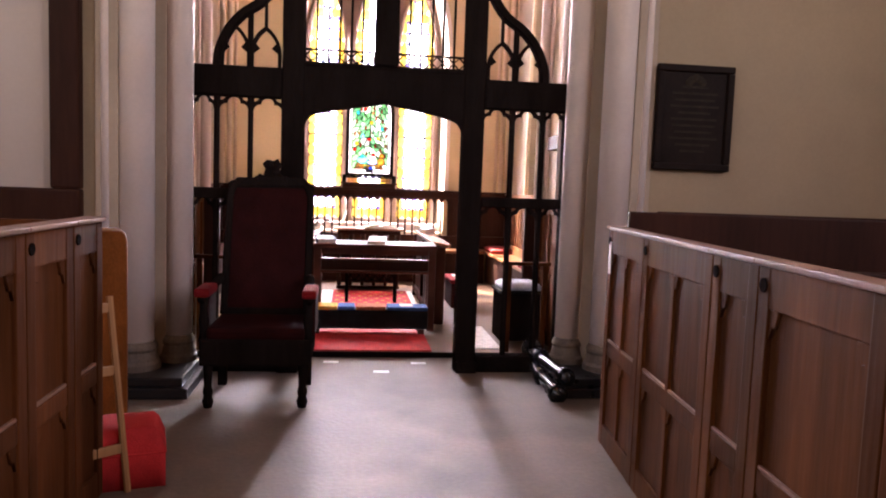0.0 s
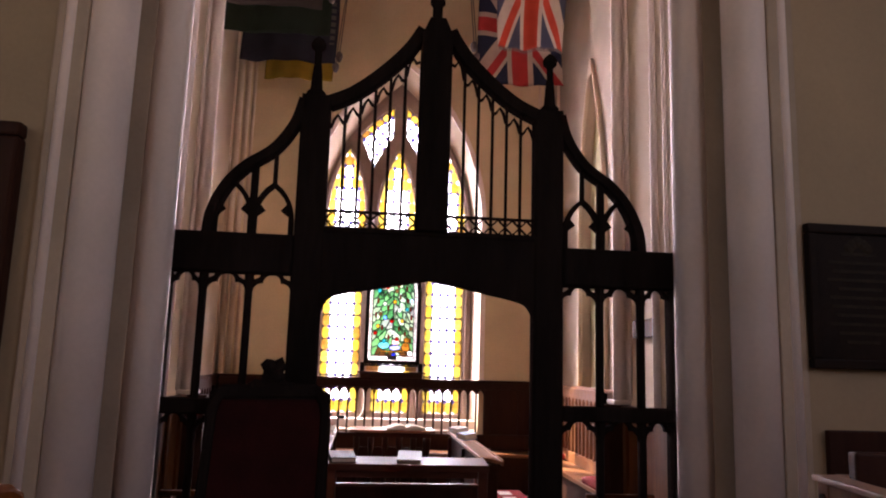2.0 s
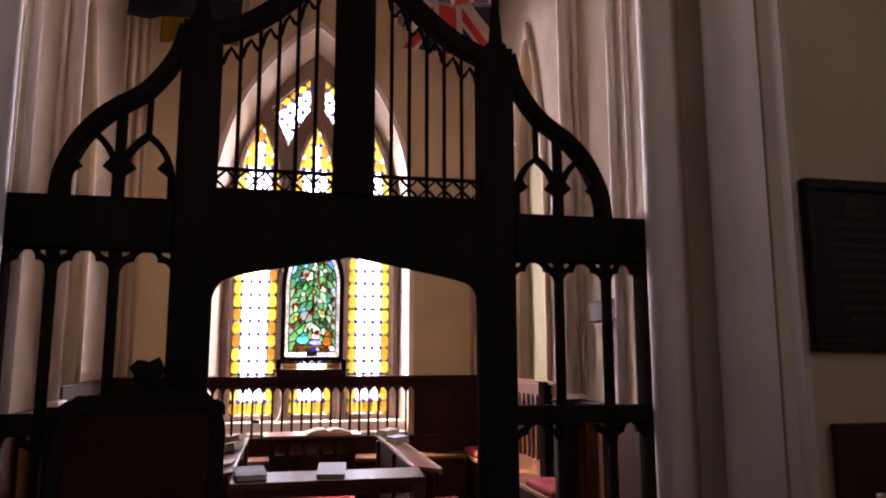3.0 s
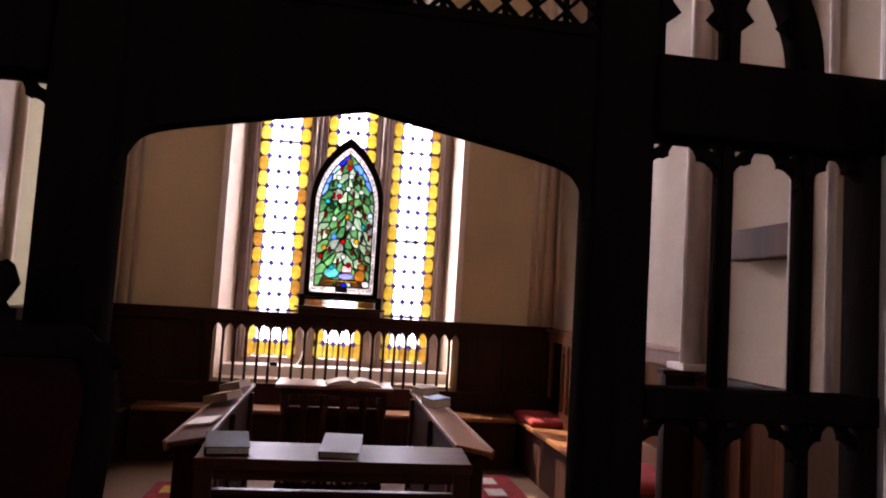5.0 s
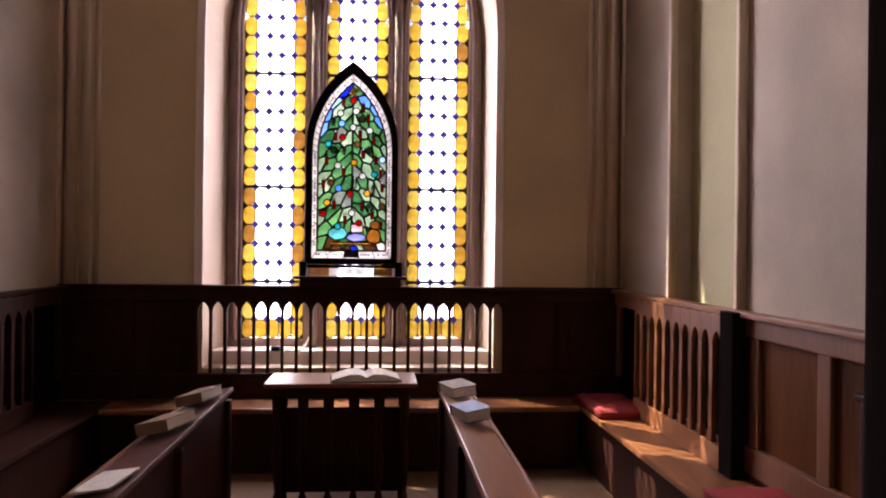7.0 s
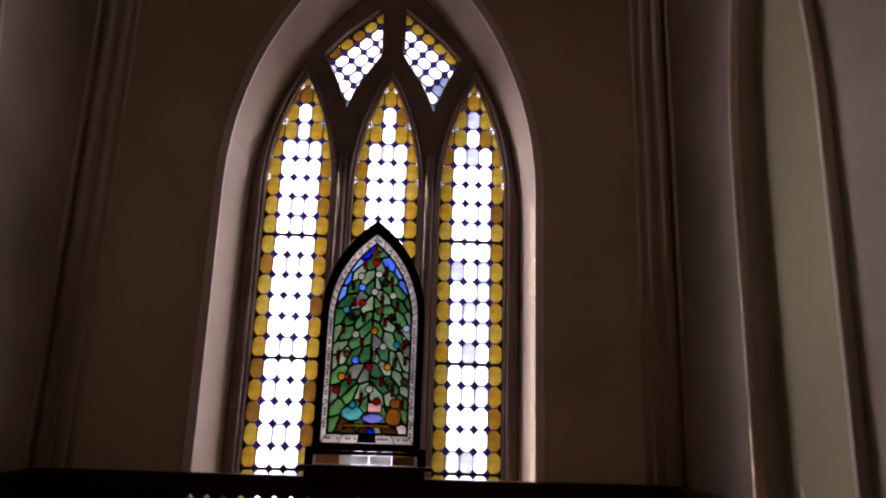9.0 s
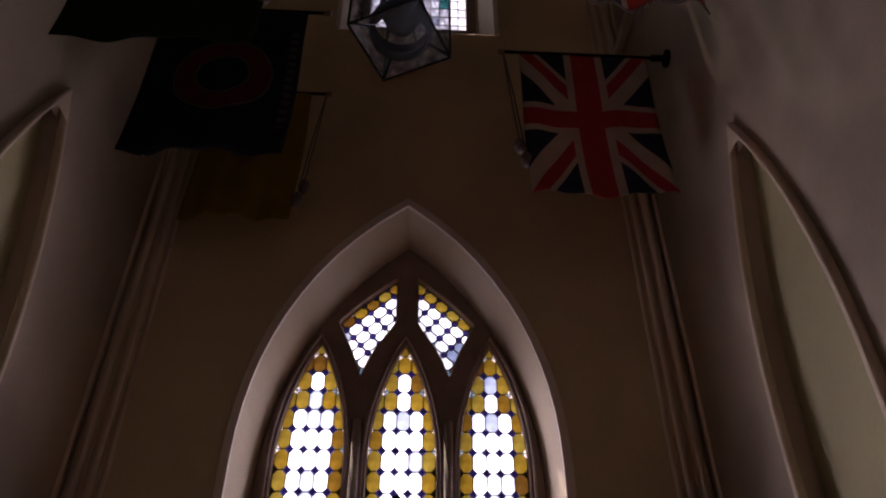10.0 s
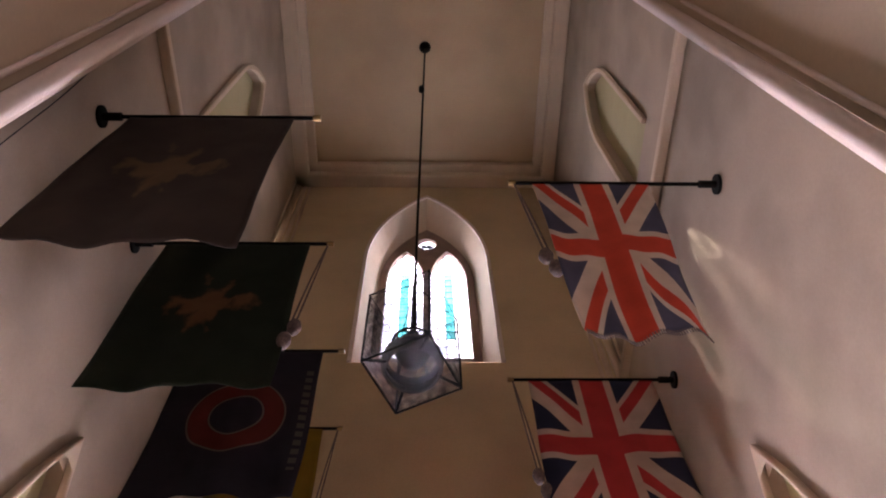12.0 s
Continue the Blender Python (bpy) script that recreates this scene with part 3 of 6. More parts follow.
for s in (1, -1):
    a, b = sorted((s * 0.592, s * 0.754))
    sp("post", [rect(a, b, 0.0, 3.06)], -0.05, 0.085, 0.012)
    pinn = lathe([(0.055, 3.055), (0.055, 3.08), (0.035, 3.10), (0.028, 3.20), (0.020, 3.26), (0.020, 3.33), (0.040, 3.35), (0.044, 3.375), (0.03, 3.40), (0.008, 3.42)], s * 0.68, 0, 12)
    part("finial", pinn, M_SCREEN, screen, smooth=True)
    lo, hi = sorted((s * 0.754, s * 1.42))
    sp("beam", [rect(lo, hi, 2.03, 2.245)], -0.07, 0.07, 0.012)
    sp("middle_rail", [rect(lo, hi, 1.285, 1.365)], -0.06, 0.06, 0.01)
    sp("bottom_rail", [rect(lo, hi, 0.0, 0.13)], -0.06, 0.06, 0.01)
    a, b = sorted((s * 1.385, s * 1.42))
    sp("end_stile", [rect(a, b, 0.0, 2.2)])
    xs = [0.754, 0.978, 1.218, 1.39]
    for k in (1, 2):
        a, b = xs[k] - 0.017, xs[k] + 0.017
        a, b = sorted((s * a, s * b))
        sp("mullion", [rect(a, b, 1.36, 2.04)], -0.03, 0.04, 0.012)
        sp("mullion", [rect(a, b, 0.12, 1.29)], -0.03, 0.04, 0.012)
    for k in range(3):
        a = xs[k] + (0.017 if k else 0.0)
        b = xs[k + 1] - (0.017 if k < 2 else 0.0)
        a, b = sorted((s * a, s * b))
        sp("tracery_head", light_head(a, b, 2.036), -0.015, 0.025, 0.002)
        sp("tracery_head", light_head(a, b, 1.292), -0.015, 0.025, 0.002)
    # sweeping shoulder over the side bay
    og = smooth_line([(0.74, 3.03), (0.785, 2.88), (0.89, 2.73), (1.04, 2.62), (1.14, 2.50), (1.20, 2.36), (1.215, 2.24)])
    sp("shoulder_rail", [strip([(s * x, z) for x, z in og], 0.058)], -0.05, 0.05, 0.008)
    sp("mullion", [strip([(s * 0.985, 2.24), (s * 0.985, 2.64)], 0.036)], -0.025, 0.035, 0.008)
    for c, hw in ((0.875, 0.10), (1.09, 0.095)):
        arc = lancet(c, hw, 2.24, 2.34, 2.53, 6)
        for half in (arc[1:9], [arc[0]] + arc[:7:-1]):
            sp("tracery_bar", [strip([(s * x, z) for x, z in half], 0.026)], -0.018, 0.028, 0.004)
        for f in (1, -1):
            sp("cusp", [[(s * (c + f * hw), 2.34), (s * (c + f * hw * 0.42), 2.385), (s * (c + f * hw * 0.80), 2.43)]], -0.012, 0.02, 0.003)
            sp("cusp", [[(s * (c + f * hw), 2.24), (s * (c + f * hw * 0.86), 2.24), (s * (c + f * hw), 2.33)]], -0.012, 0.02, 0.003)
    sp("tracery_bar", [strip([(s * 0.875, 2.52), (s * 0.875, 2.76)], 0.022)], -0.015, 0.02, 0.004)
    # barred panel beside the middle post
    top = smooth_line([(0.60, 3.02), (0.46, 3.09), (0.30, 3.22), (0.16, 3.37), (0.08, 3.50)])
    sp("top_rail", [strip([(s * x, z) for x, z in top], 0.075)], -0.05, 0.05, 0.008)
    n = 6
    for k in range(1, n):
        x = 0.09 + (0.592 - 0.09) * k / n
        zt = next(z0 + (z1 - z0) * (x - x0) / (x1 - x0) for (x0, z0), (x1, z1) in zip(top, top[1:]) if min(x0, x1) <= x <= max(x0, x1))
        part("bar", tube([(s * x, 0, 2.30), (s * x, 0, zt)], 0.009, 8), M_SCREEN, screen)
    for k in range(n):
        x0, x1 = 0.09 + 0.502 * k / n, 0.09 + 0.502 * (k + 1) / n
        zt = [next(za + (zb - za) * (x - xa) / (xb - xa) for (xa, za), (xb, zb) in zip(top, top[1:]) if min(xa, xb) <= x <= max(xa, xb)) for x in (x0 + 0.012, x1 - 0.012)]
        cx = (x0 + x1) / 2
        zm = (zt[0] + zt[1]) / 2
        sp("bar_head", [strip([(s * (x0 + 0.006), zt[0] - 0.15), (s * (x0 + 0.022), zm - 0.115), (s * cx, zm - 0.085), (s * (x1 - 0.022), zm - 0.115), (s * (x1 - 0.006), zt[1] - 0.15)], 0.014)], -0.012, 0.012, 0.002)
        # pierced lattice at the foot
        cz, hh = 2.354, 0.044
        for f in (1, -1):
            for g in (1, -1):
                xa = x0 if f < 0 else x1
                bow = smooth_line([(s * xa, cz), (s * (cx + f * 0.026), cz + g * 0.017), (s * (cx + f * 0.015), cz + g * 0.027), (s * cx, cz + g * hh)], 3)
                sp("lattice_bar", [strip(bow, 0.009)], -0.010, 0.010, 0.002)
    a, b = sorted((s * 0.088, s * 0.592))
    sp("lattice_rail", [rect(a, b, 2.394, 2.408)], -0.014, 0.014, 0.003)
    for k in range(n + 1):
        x = 0.09 + 0.502 * k / n
        part("lattice_post", box(*sorted((s * (x - 0.005), s * (x + 0.005))), -0.010, 0.010, 2.30, 2.396, 0.001), M_SCREEN, screen)
sp("middle_post", [[(-0.088, 2.30), (0.088, 2.30), (0.088, 3.46), (0.045, 3.56), (-0.045, 3.56), (-0.088, 3.46)]], -0.085, 0.085, 0.012)
part("finial", lathe([(0.05, 3.55), (0.03, 3.58), (0.03, 3.66), (0.045, 3.68), (0.045, 3.70), (0.012, 3.76), (0.005, 3.82)], 0, 0, 12), M_SCREEN, screen, smooth=True)
arch = [(0.592, 1.79), (0.587, 1.84), (0.570, 1.885), (0.535, 1.92), (0.45, 1.945), (0.30, 1.974), (0.15, 2.002), (0.0, 2.03)]
arch = smooth_line(arch, 4)
arch = arch + [(-x, z) for x, z in arch[-2::-1]]
sp("door_arch", [[(-0.592, 2.31), *[p for p in arch[::-1]], (0.592, 2.31)]], -0.035, 0.03, 0.0)
sp("beam_moulding", [rect(-0.592, 0.592, 2.275, 2.305)], -0.045, 0.045, 0.008)
part("threshold_post", box(0.60, 0.76, -0.10, 0.10, 0, 0.09, 0.012), M_SCREEN, screen)
part("threshold_post", box(-0.76, -0.60, -0.10, 0.10, 0, 0.09, 0.012), M_SCREEN, screen)

# ---- the large window ----
win = tagged(new("window_1"), "tall three-light stained glass window in brown stone tracery", "window", kind="structure")
LIGHTS = [lancet(XC + dx, 0.25, 0.92, 3.42, 4.41) for dx in (-0.67, 0.0, 0.67)]


def kite(s):
    arc_out = smooth_line([(0.545, 4.60), (0.40, 4.76), (0.25, 4.90), (0.085, 5.04)], 4)
    arc_in = smooth_line([(0.085, 4.62), (0.20, 4.44), (0.29, 4.28), (0.345, 4.13)], 4)
    pts = arc_out + arc_in + smooth_line([(0.345, 4.13), (0.43, 4.36), (0.545, 4.60)], 3)[1:-1]
    pts = [(XC + s * x, z) for x, z in pts]
    return pts if area(pts) > 0 else pts[::-1]


KITES = [kite(1), kite(-1)]
finish("tracery", plate([BACK_ARCH, *LIGHTS, *KITES], YB + 0.33, YB + 0.48, 0.012), M_TRACERY, win)
for c, hw, z0, sprg, ap in [(XC + dx, 0.275, 0.92, 3.42, 4.46) for dx in (-0.67, 0, 0.67)]:
    finish("light_moulding", plate([arch_band(c, hw, z0, sprg, ap, 0.03)], YB + 0.30, YB + 0.34, 0.008), M_TRACERY, win)
for x in (-0.335, 0.335):
    part("mullion_roll", lathe([(0.035, 0.80), (0.035, 3.75)], XC + x, YB + 0.31, 14), M_TRACERY, win, smooth=True)
part("window_sill", box(XC - 1.1, XC + 1.1, YB + 0.10, YB + 0.47, 0.70, 0.86, 0.01), M_STONE, win, "pale stone inner sill")
GY = YB + 0.40


def octagon(cx, cz, w, h, c):
    a, b = w / 2, h / 2
    return [(cx - a + c, cz - b), (cx + a - c, cz - b), (cx + a, cz - b + c), (cx + a, cz + b - c), (cx + a - c, cz + b), (cx - a + c, cz + b), (cx - a, cz + b - c), (cx - a, cz - b + c)]


def pane_mesh(name, poly, mat, t=0.006):
    bm = slab(poly, -t / 2, t / 2, 0.06)
    bmesh.ops.recalc_face_normals(bm, faces=bm.faces)
    me = bpy.data.meshes.new(name)
    bm.to_mesh(me)
    bm.free()
    me.materials.append(mat)
    return me


PITCH, ROW = 0.1, 0.155
FULL = {k: pane_mesh("pane", octagon(0, 0, 0.0945, 0.149, 0.031), m) for k, m in (("c", G_CLEAR), ("a", G_AMBER))}
DIAMOND = pane_mesh("diamond_pane", [(0, -0.036), (0.033, 0), (0, 0.036), (-0.033, 0)], G_BLUE, 0.012)


def came(bm, poly, f, m=None, t=0.008):
    """A lead ring between an outline and its shrunken copy."""
    cx, cz = sum(p[0] for p in poly) / len(poly), sum(p[1] for p in poly) / len(poly)
    m = m or Matrix()
    o = [bm.verts.new(m @ Vector((x, -t / 2, z))) for x, z in poly]
    i = [bm.verts.new(m @ Vector((cx + (x - cx) * f, -t / 2, cz + (z - cz) * f))) for x, z in poly]
    o2 = [bm.verts.new(m @ Vector((x, t / 2, z))) for x, z in poly]
    i2 = [bm.verts.new(m @ Vector((cx + (x - cx) * f, t / 2, cz + (z - cz) * f))) for x, z in poly]
    n = len(poly)
    for k in range(n):
        q = (k + 1) % n
        bm.faces.new((o[k], o[q], i[q], i[k]))
        bm.faces.new((i[k], i[q], i2[q], i2[k]))
        bm.faces.new((o2[k], i2[k], i2[q], o2[q]))


def put(mesh, parent, x, z, y=None, name="pane"):
    ob = new(name, mesh)
    ob.parent = parent
    ob.location = (x, GY if y is None else y, z)
    return ob


for cx, outline in zip((XC - 0.67, XC, XC + 0.67), LIGHTS):
    rows = int((4.41 - 0.92) / ROW) + 1
    bm = bmesh.new()
    for i in range(-2, 4):
        x = cx + (i - 0.5) * PITCH
        top = max([z for px, z in outline if abs(px - x) < 0.03] + [3.42]) if abs(x - cx) < 0.24 else 3.5
        box(x - 0.0032, x + 0.0032, GY - 0.008, GY + 0.005, 0.92, min(top, 4.35), 0, bm)
    for j in range(rows + 1):
        z = 0.92 + j * ROW
        if z > 4.36:
            break
        xs = [p[0] - cx for p in clip(rect(cx - 0.3, cx + 0.3, z, z + 0.01), outline)]
        if xs:
            big = j in (3, 8, 14)
            hgt = 0.010 if big else 0.0032
            box(cx + min(xs), cx + max(xs), GY - 0.006 - 0.006 * big, GY + 0.006, z - hgt, z + hgt, 0, bm)
    for j in range(rows):
        for f in (-1, 1):
            x, z = cx + f * 0.25, 0.92 + j * ROW
            if z < 3.45:
                v = [bm.verts.new((x + a, y, z + b)) for y in (GY - 0.006, GY + 0.006) for a, b in ((-f * 0.038, 0), (0, 0.041), (0, -0.041))]
                for q in ((0, 1, 2), (5, 4, 3), (0, 3, 4, 1), (2, 5, 3, 0)):
                    bm.faces.new([v[i] for i in q])
    net = part("leading", bm, M_LEAD, win)
    for j in range(rows):
        for i in range(-2, 3):
            zc, xc = 0.92 + (j + 0.5) * ROW, cx + i * PITCH
            full = octagon(xc, zc, 0.0945, 0.149, 0.031)
            cut = clip(full, outline)
            if not cut or abs(area(cut)) < 0.0012:
                continue
            probe = lambda dx, dz: len(clip([(xc + dx - 0.002, zc + dz), (xc + dx + 0.002, zc + dz), (xc + dx, zc + dz + 0.002)], outline)) == 3
            outer = j == 0 or not (probe(0.1, 0.0) and probe(-0.1, 0.0) and probe(0.0, 0.16))
            if abs(area(cut) - area(full)) < 1e-6:
                put(FULL["a" if outer else "c"], net, xc, zc).visible_shadow = outer
            else:
                local = [(x - xc, z - zc) for x, z in cut]
                put(pane_mesh("pane", local, G_AMBER), net, xc, zc)
        if j:
            for i in range(-2, 4):
                x, z = cx + (i - 0.5) * PITCH, 0.92 + j * ROW
                if -1 <= i <= 2 and len(clip([(x - 0.028, z), (x, z - 0.028), (x + 0.028, z), (x, z + 0.028)], outline)) == 4:
                    put(DIAMOND, net, x, z, GY - 0.001, "diamond_pane")
for s, outline in ((1, KITES[0]), (-1, KITES[1])):
    lead0 = bmesh.new()
    came(lead0, outline, 0.96, Matrix.Translation((0, GY, 0)))
    net = part("leading", lead0, M_LEAD, win)
    lead = bmesh.new()
    tilt = Matrix.Rotation(radians(42 * -s), 2)
    mid = Vector((XC + s * 0.285, 4.80))
    for j in range(-8, 1):
        for i in range(-4, 5):
            c = mid + tilt @ Vector((i * 0.125, j * 0.091))
            poly = [tuple(c + tilt @ Vector(p)) for p in octagon(0, 0, 0.119, 0.086, 0.024)]
            def inside(p):
                hit = False
                for (x0, z0), (x1, z1) in zip(outline, outline[1:] + outline[:1]):
                    if (z0 > p[1]) != (z1 > p[1]) and p[0] < (x1 - x0) * (p[1] - z0) / (z1 - z0) + x0:
                        hit = not hit
                return hit
            if sum(inside(p) for p in poly) >= 2:
                edge = j == 0 or c.y < 4.24
                put(pane_mesh("pane", [(x - c.x, z - c.y) for x, z in poly], G_AMBER if edge else G_CLEAR), net, c.x, c.y)
                dp = c + tilt @ Vector((0.0625, 0.0455))
                if inside(tuple(dp)):
                    put(DIAMOND, net, dp.x, dp.y, GY - 0.001, "diamond_pane")
            if sum(inside(p) for p in poly) >= 2:
                came(lead, octagon(0, 0, 0.125, 0.091, 0.022), 0.86, Matrix.Translation((c.x, GY, c.y)) @ Matrix.Rotation(-radians(42 * -s), 4, "Y"))
    part("leading", lead, M_LEAD, win)

# ---- the upper window ----
win2 = tagged(new("window_2"), "upper two-light window with white and teal leaded glass", "window", kind="structure")
UPL = [lancet(XC + dx, 0.25, 8.45, 10.25, 11.05) for dx in (-0.30, 0.30)]
rnd = [(XC + 0.14 * math.cos(t * math.pi / 12), 11.28 + 0.17 * math.sin(t * math.pi / 12)) for t in range(24)]
finish("tracery", plate([UP_BACK, *UPL, rnd], YB + 0.33, YB + 0.45, 0.012), M_TRACERY, win2)
for cx, outline in zip((XC - 0.30, XC + 0.30), UPL):
    bm = bmesh.new()
    for x in (-0.16, -0.055, 0.055, 0.16):
        box(cx + x - 0.005, cx + x + 0.005, GY - 0.006, GY + 0.006, 8.45, 10.5, 0, bm)
    for j in range(1, 16):
        box(cx - 0.25, cx + 0.25, GY - 0.006, GY + 0.006, 8.45 + j * 0.155 - 0.005, 8.45 + j * 0.155 + 0.005, 0, bm)
    net = part("leading", bm, M_LEAD, win2)
    for j in range(17):
        for i, (x0, x1) in enumerate(((-0.25, -0.165), (-0.155, -0.06), (-0.05, 0.05), (0.06, 0.155), (0.165, 0.25))):
            cut = clip(rect(cx + x0, cx + x1, 8.455 + j * 0.155, 8.60 + j * 0.155), outline)
            if cut and area(cut) > 0.0008:
                teal = i == 2 and 3 <= j <= 12
                xm, zm = sum(p[0] for p in cut) / len(cut), sum(p[1] for p in cut) / len(cut)
                put(pane_mesh("pane", [(x - xm, z - zm) for x, z in cut], G_PALETEAL if teal else G_UPPER), net, xm, zm)
put(pane_mesh("pane", [(x - XC, z - 11.28) for x, z in rnd], G_UPPER), win2, XC, 11.28)
bm = bmesh.new()
for k in range(8):
    t = k * math.pi / 8
    m = Matrix.Translation((XC, GY - 0.01, 11.28)) @ Matrix.Rotation(t, 4, "Y")
    box(-0.16, 0.16, -0.006, 0.006, -0.006, 0.006, 0, bm, m)
part("leading", bm, M_LEAD, win2)

# ---- panelling along the chapel walls ----
pan = tagged(new("panelling_east"), "dark oak panelling with an arcaded grille before the window", "panelling", kind="structure")
GX0, GX1, GZ0, GZ1 = XC - 1.17, XC + 1.17, 0.74, 1.26
def grille(parent, u0, u1, n, z0, spring, apex, top, v0, v1, bar, mat, side=False):
    """Upright slats under a row of small pointed heads."""
    def put_plate(name, poly):
        finish(name, plate([poly], v0, v1, 0.003, side=side), mat, parent)
    pitch = (u1 - u0) / n
    for k in range(n + 1):
        u = u0 + pitch * k
        put_plate("slat", rect(max(u0, u - bar), min(u1, u + bar), z0, spring))
    for k in range(n):
        a, b = u0 + pitch * k, u0 + pitch * (k + 1)
        arc = sorted({(round(p[0], 5), round(p[1], 5)) for p in lancet((a + b) / 2, pitch / 2 - bar, z0, spring, apex, 5) if p[1] >= spring - 1e-6})
        put_plate("slat_head", [(a, top), (a, spring), *arc, (b, spring), (b, top)])


grille(pan, GX0, GX1, 22, GZ0 - 0.03, GZ1 - 0.09, GZ1 - 0.012, GZ1 + 0.01, YB - 0.06, YB - 0.035, 0.012, M_OAK)
part("top_rail", box(-W, W, YB - 0.075, YB - 0.005, 1.26, 1.345, 0.01), M_OAK, pan)
part("capping", box(-W, W, YB - 0.10, YB - 0.005, 1.345, 1.375, 0.01), M_OAK, pan)
part("bottom_rail", box(-W, W, YB - 0.07, YB - 0.005, 0.52, 0.71, 0.01), M_OAK, pan)
for x0, x1 in ((-W, GX0), (GX1, W)):
    part("panel", box(x0, x1, YB - 0.03, YB - 0.005, 0.70, 1.27, 0.004), M_OAK, pan)
    for x in (x0 + 0.04, (x0 + x1) / 2, x1 - 0.04):
        part("stile", box(x - 0.04, x + 0.04, YB - 0.06, YB - 0.03, 0.70, 1.27, 0.008), M_OAK, pan)
for s, nm in ((1, "panelling_south"), (-1, "panelling_north")):
    pan = tagged(new(nm), "oak panelling with an arcaded grille above the bench", "panelling", kind="structure")
    # Light put into colour: lighter oak on the sunlit south, dark oak north.
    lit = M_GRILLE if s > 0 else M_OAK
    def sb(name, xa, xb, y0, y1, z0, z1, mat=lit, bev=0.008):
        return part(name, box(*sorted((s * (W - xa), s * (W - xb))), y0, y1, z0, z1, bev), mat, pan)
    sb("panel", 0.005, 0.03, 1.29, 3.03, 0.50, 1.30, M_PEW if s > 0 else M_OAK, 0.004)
    # Black backing: the shade behind the grille slats is put into its colour.
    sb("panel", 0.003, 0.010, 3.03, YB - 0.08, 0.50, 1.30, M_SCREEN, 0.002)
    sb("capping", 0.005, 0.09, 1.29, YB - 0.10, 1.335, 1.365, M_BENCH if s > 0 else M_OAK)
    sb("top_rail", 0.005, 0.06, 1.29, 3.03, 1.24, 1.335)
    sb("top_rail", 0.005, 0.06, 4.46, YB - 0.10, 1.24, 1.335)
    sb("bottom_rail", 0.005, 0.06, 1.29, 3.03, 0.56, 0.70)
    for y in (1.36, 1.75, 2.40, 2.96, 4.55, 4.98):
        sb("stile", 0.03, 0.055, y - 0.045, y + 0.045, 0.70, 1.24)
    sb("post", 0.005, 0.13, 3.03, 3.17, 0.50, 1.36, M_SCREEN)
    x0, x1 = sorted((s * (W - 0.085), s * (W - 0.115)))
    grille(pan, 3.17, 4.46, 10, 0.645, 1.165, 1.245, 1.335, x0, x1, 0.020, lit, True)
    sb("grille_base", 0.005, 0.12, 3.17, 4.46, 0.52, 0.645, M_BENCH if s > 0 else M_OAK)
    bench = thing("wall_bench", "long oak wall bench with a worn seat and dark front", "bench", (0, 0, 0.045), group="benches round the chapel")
    # Seat colour follows the light too: pale oak south, dark oak north.
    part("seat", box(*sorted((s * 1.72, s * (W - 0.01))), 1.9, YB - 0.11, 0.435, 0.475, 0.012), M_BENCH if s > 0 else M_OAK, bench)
    part("front", box(*sorted((s * 1.78, s * 1.81)), 1.9, YB - 0.11, 0.0, 0.435, 0.005), M_OAK, bench)
    part("end", box(*sorted((s * 1.73, s * (W - 0.01))), 1.86, 1.90, 0.0, 0.50, 0.01), M_OAK, bench)
bench = thing("wall_bench", "oak wall bench below the window grille", "bench", (0, 0, 0.045), group="benches round the chapel")
part("seat", box(-1.71, 1.71, YB - 0.42, YB - 0.085, 0.435, 0.475, 0.012), M_BENCH, bench)
part("front", box(-1.71, 1.71, YB - 0.37, YB - 0.34, 0.0, 0.435, 0.005), M_OAK, bench)


def cushion(w, d, h, mat, label, at, turn=0, name="cushion", piping=True):
    c = thing(name, label, "cushion", at, turn)
    bm = bmesh.new()
    bmesh.ops.create_grid(bm, x_segments=14, y_segments=14, size=0.5)
    for v in bm.verts:
        u = max(0.0, 1 - max(abs(v.co.x), abs(v.co.y)) * 2)
        v.co = Vector((v.co.x * w, v.co.y * d, h * (0.62 + 0.38 * min(1, u * 4) ** 0.6) + 0.004 * noise.noise(v.co * 9)))
    geo = bmesh.ops.extrude_face_region(bm, geom=bm.faces[:])
    for v in [e for e in geo["geom"] if isinstance(e, bmesh.types.BMVert)]:
        v.co.z = 0.001
    part("pad", bm, mat, c, smooth=True)
    if piping:
        a, b = w / 2, d / 2
        part("piping", tube([(-a, -b, h * 0.6), (a, -b, h * 0.6), (a, b, h * 0.6), (-a, b, h * 0.6), (-a, -b, h * 0.6)], 0.006, 6), mat, c)
    return c


cushion(0.36, 0.62, 0.075, M_FADED, "flat red plush cushion on the bench", (1.91, 4.62, 0.52))
cushion(0.36, 0.62, 0.075, M_FADED, "faded red plush cushion on the bench", (1.91, 2.45, 0.52))

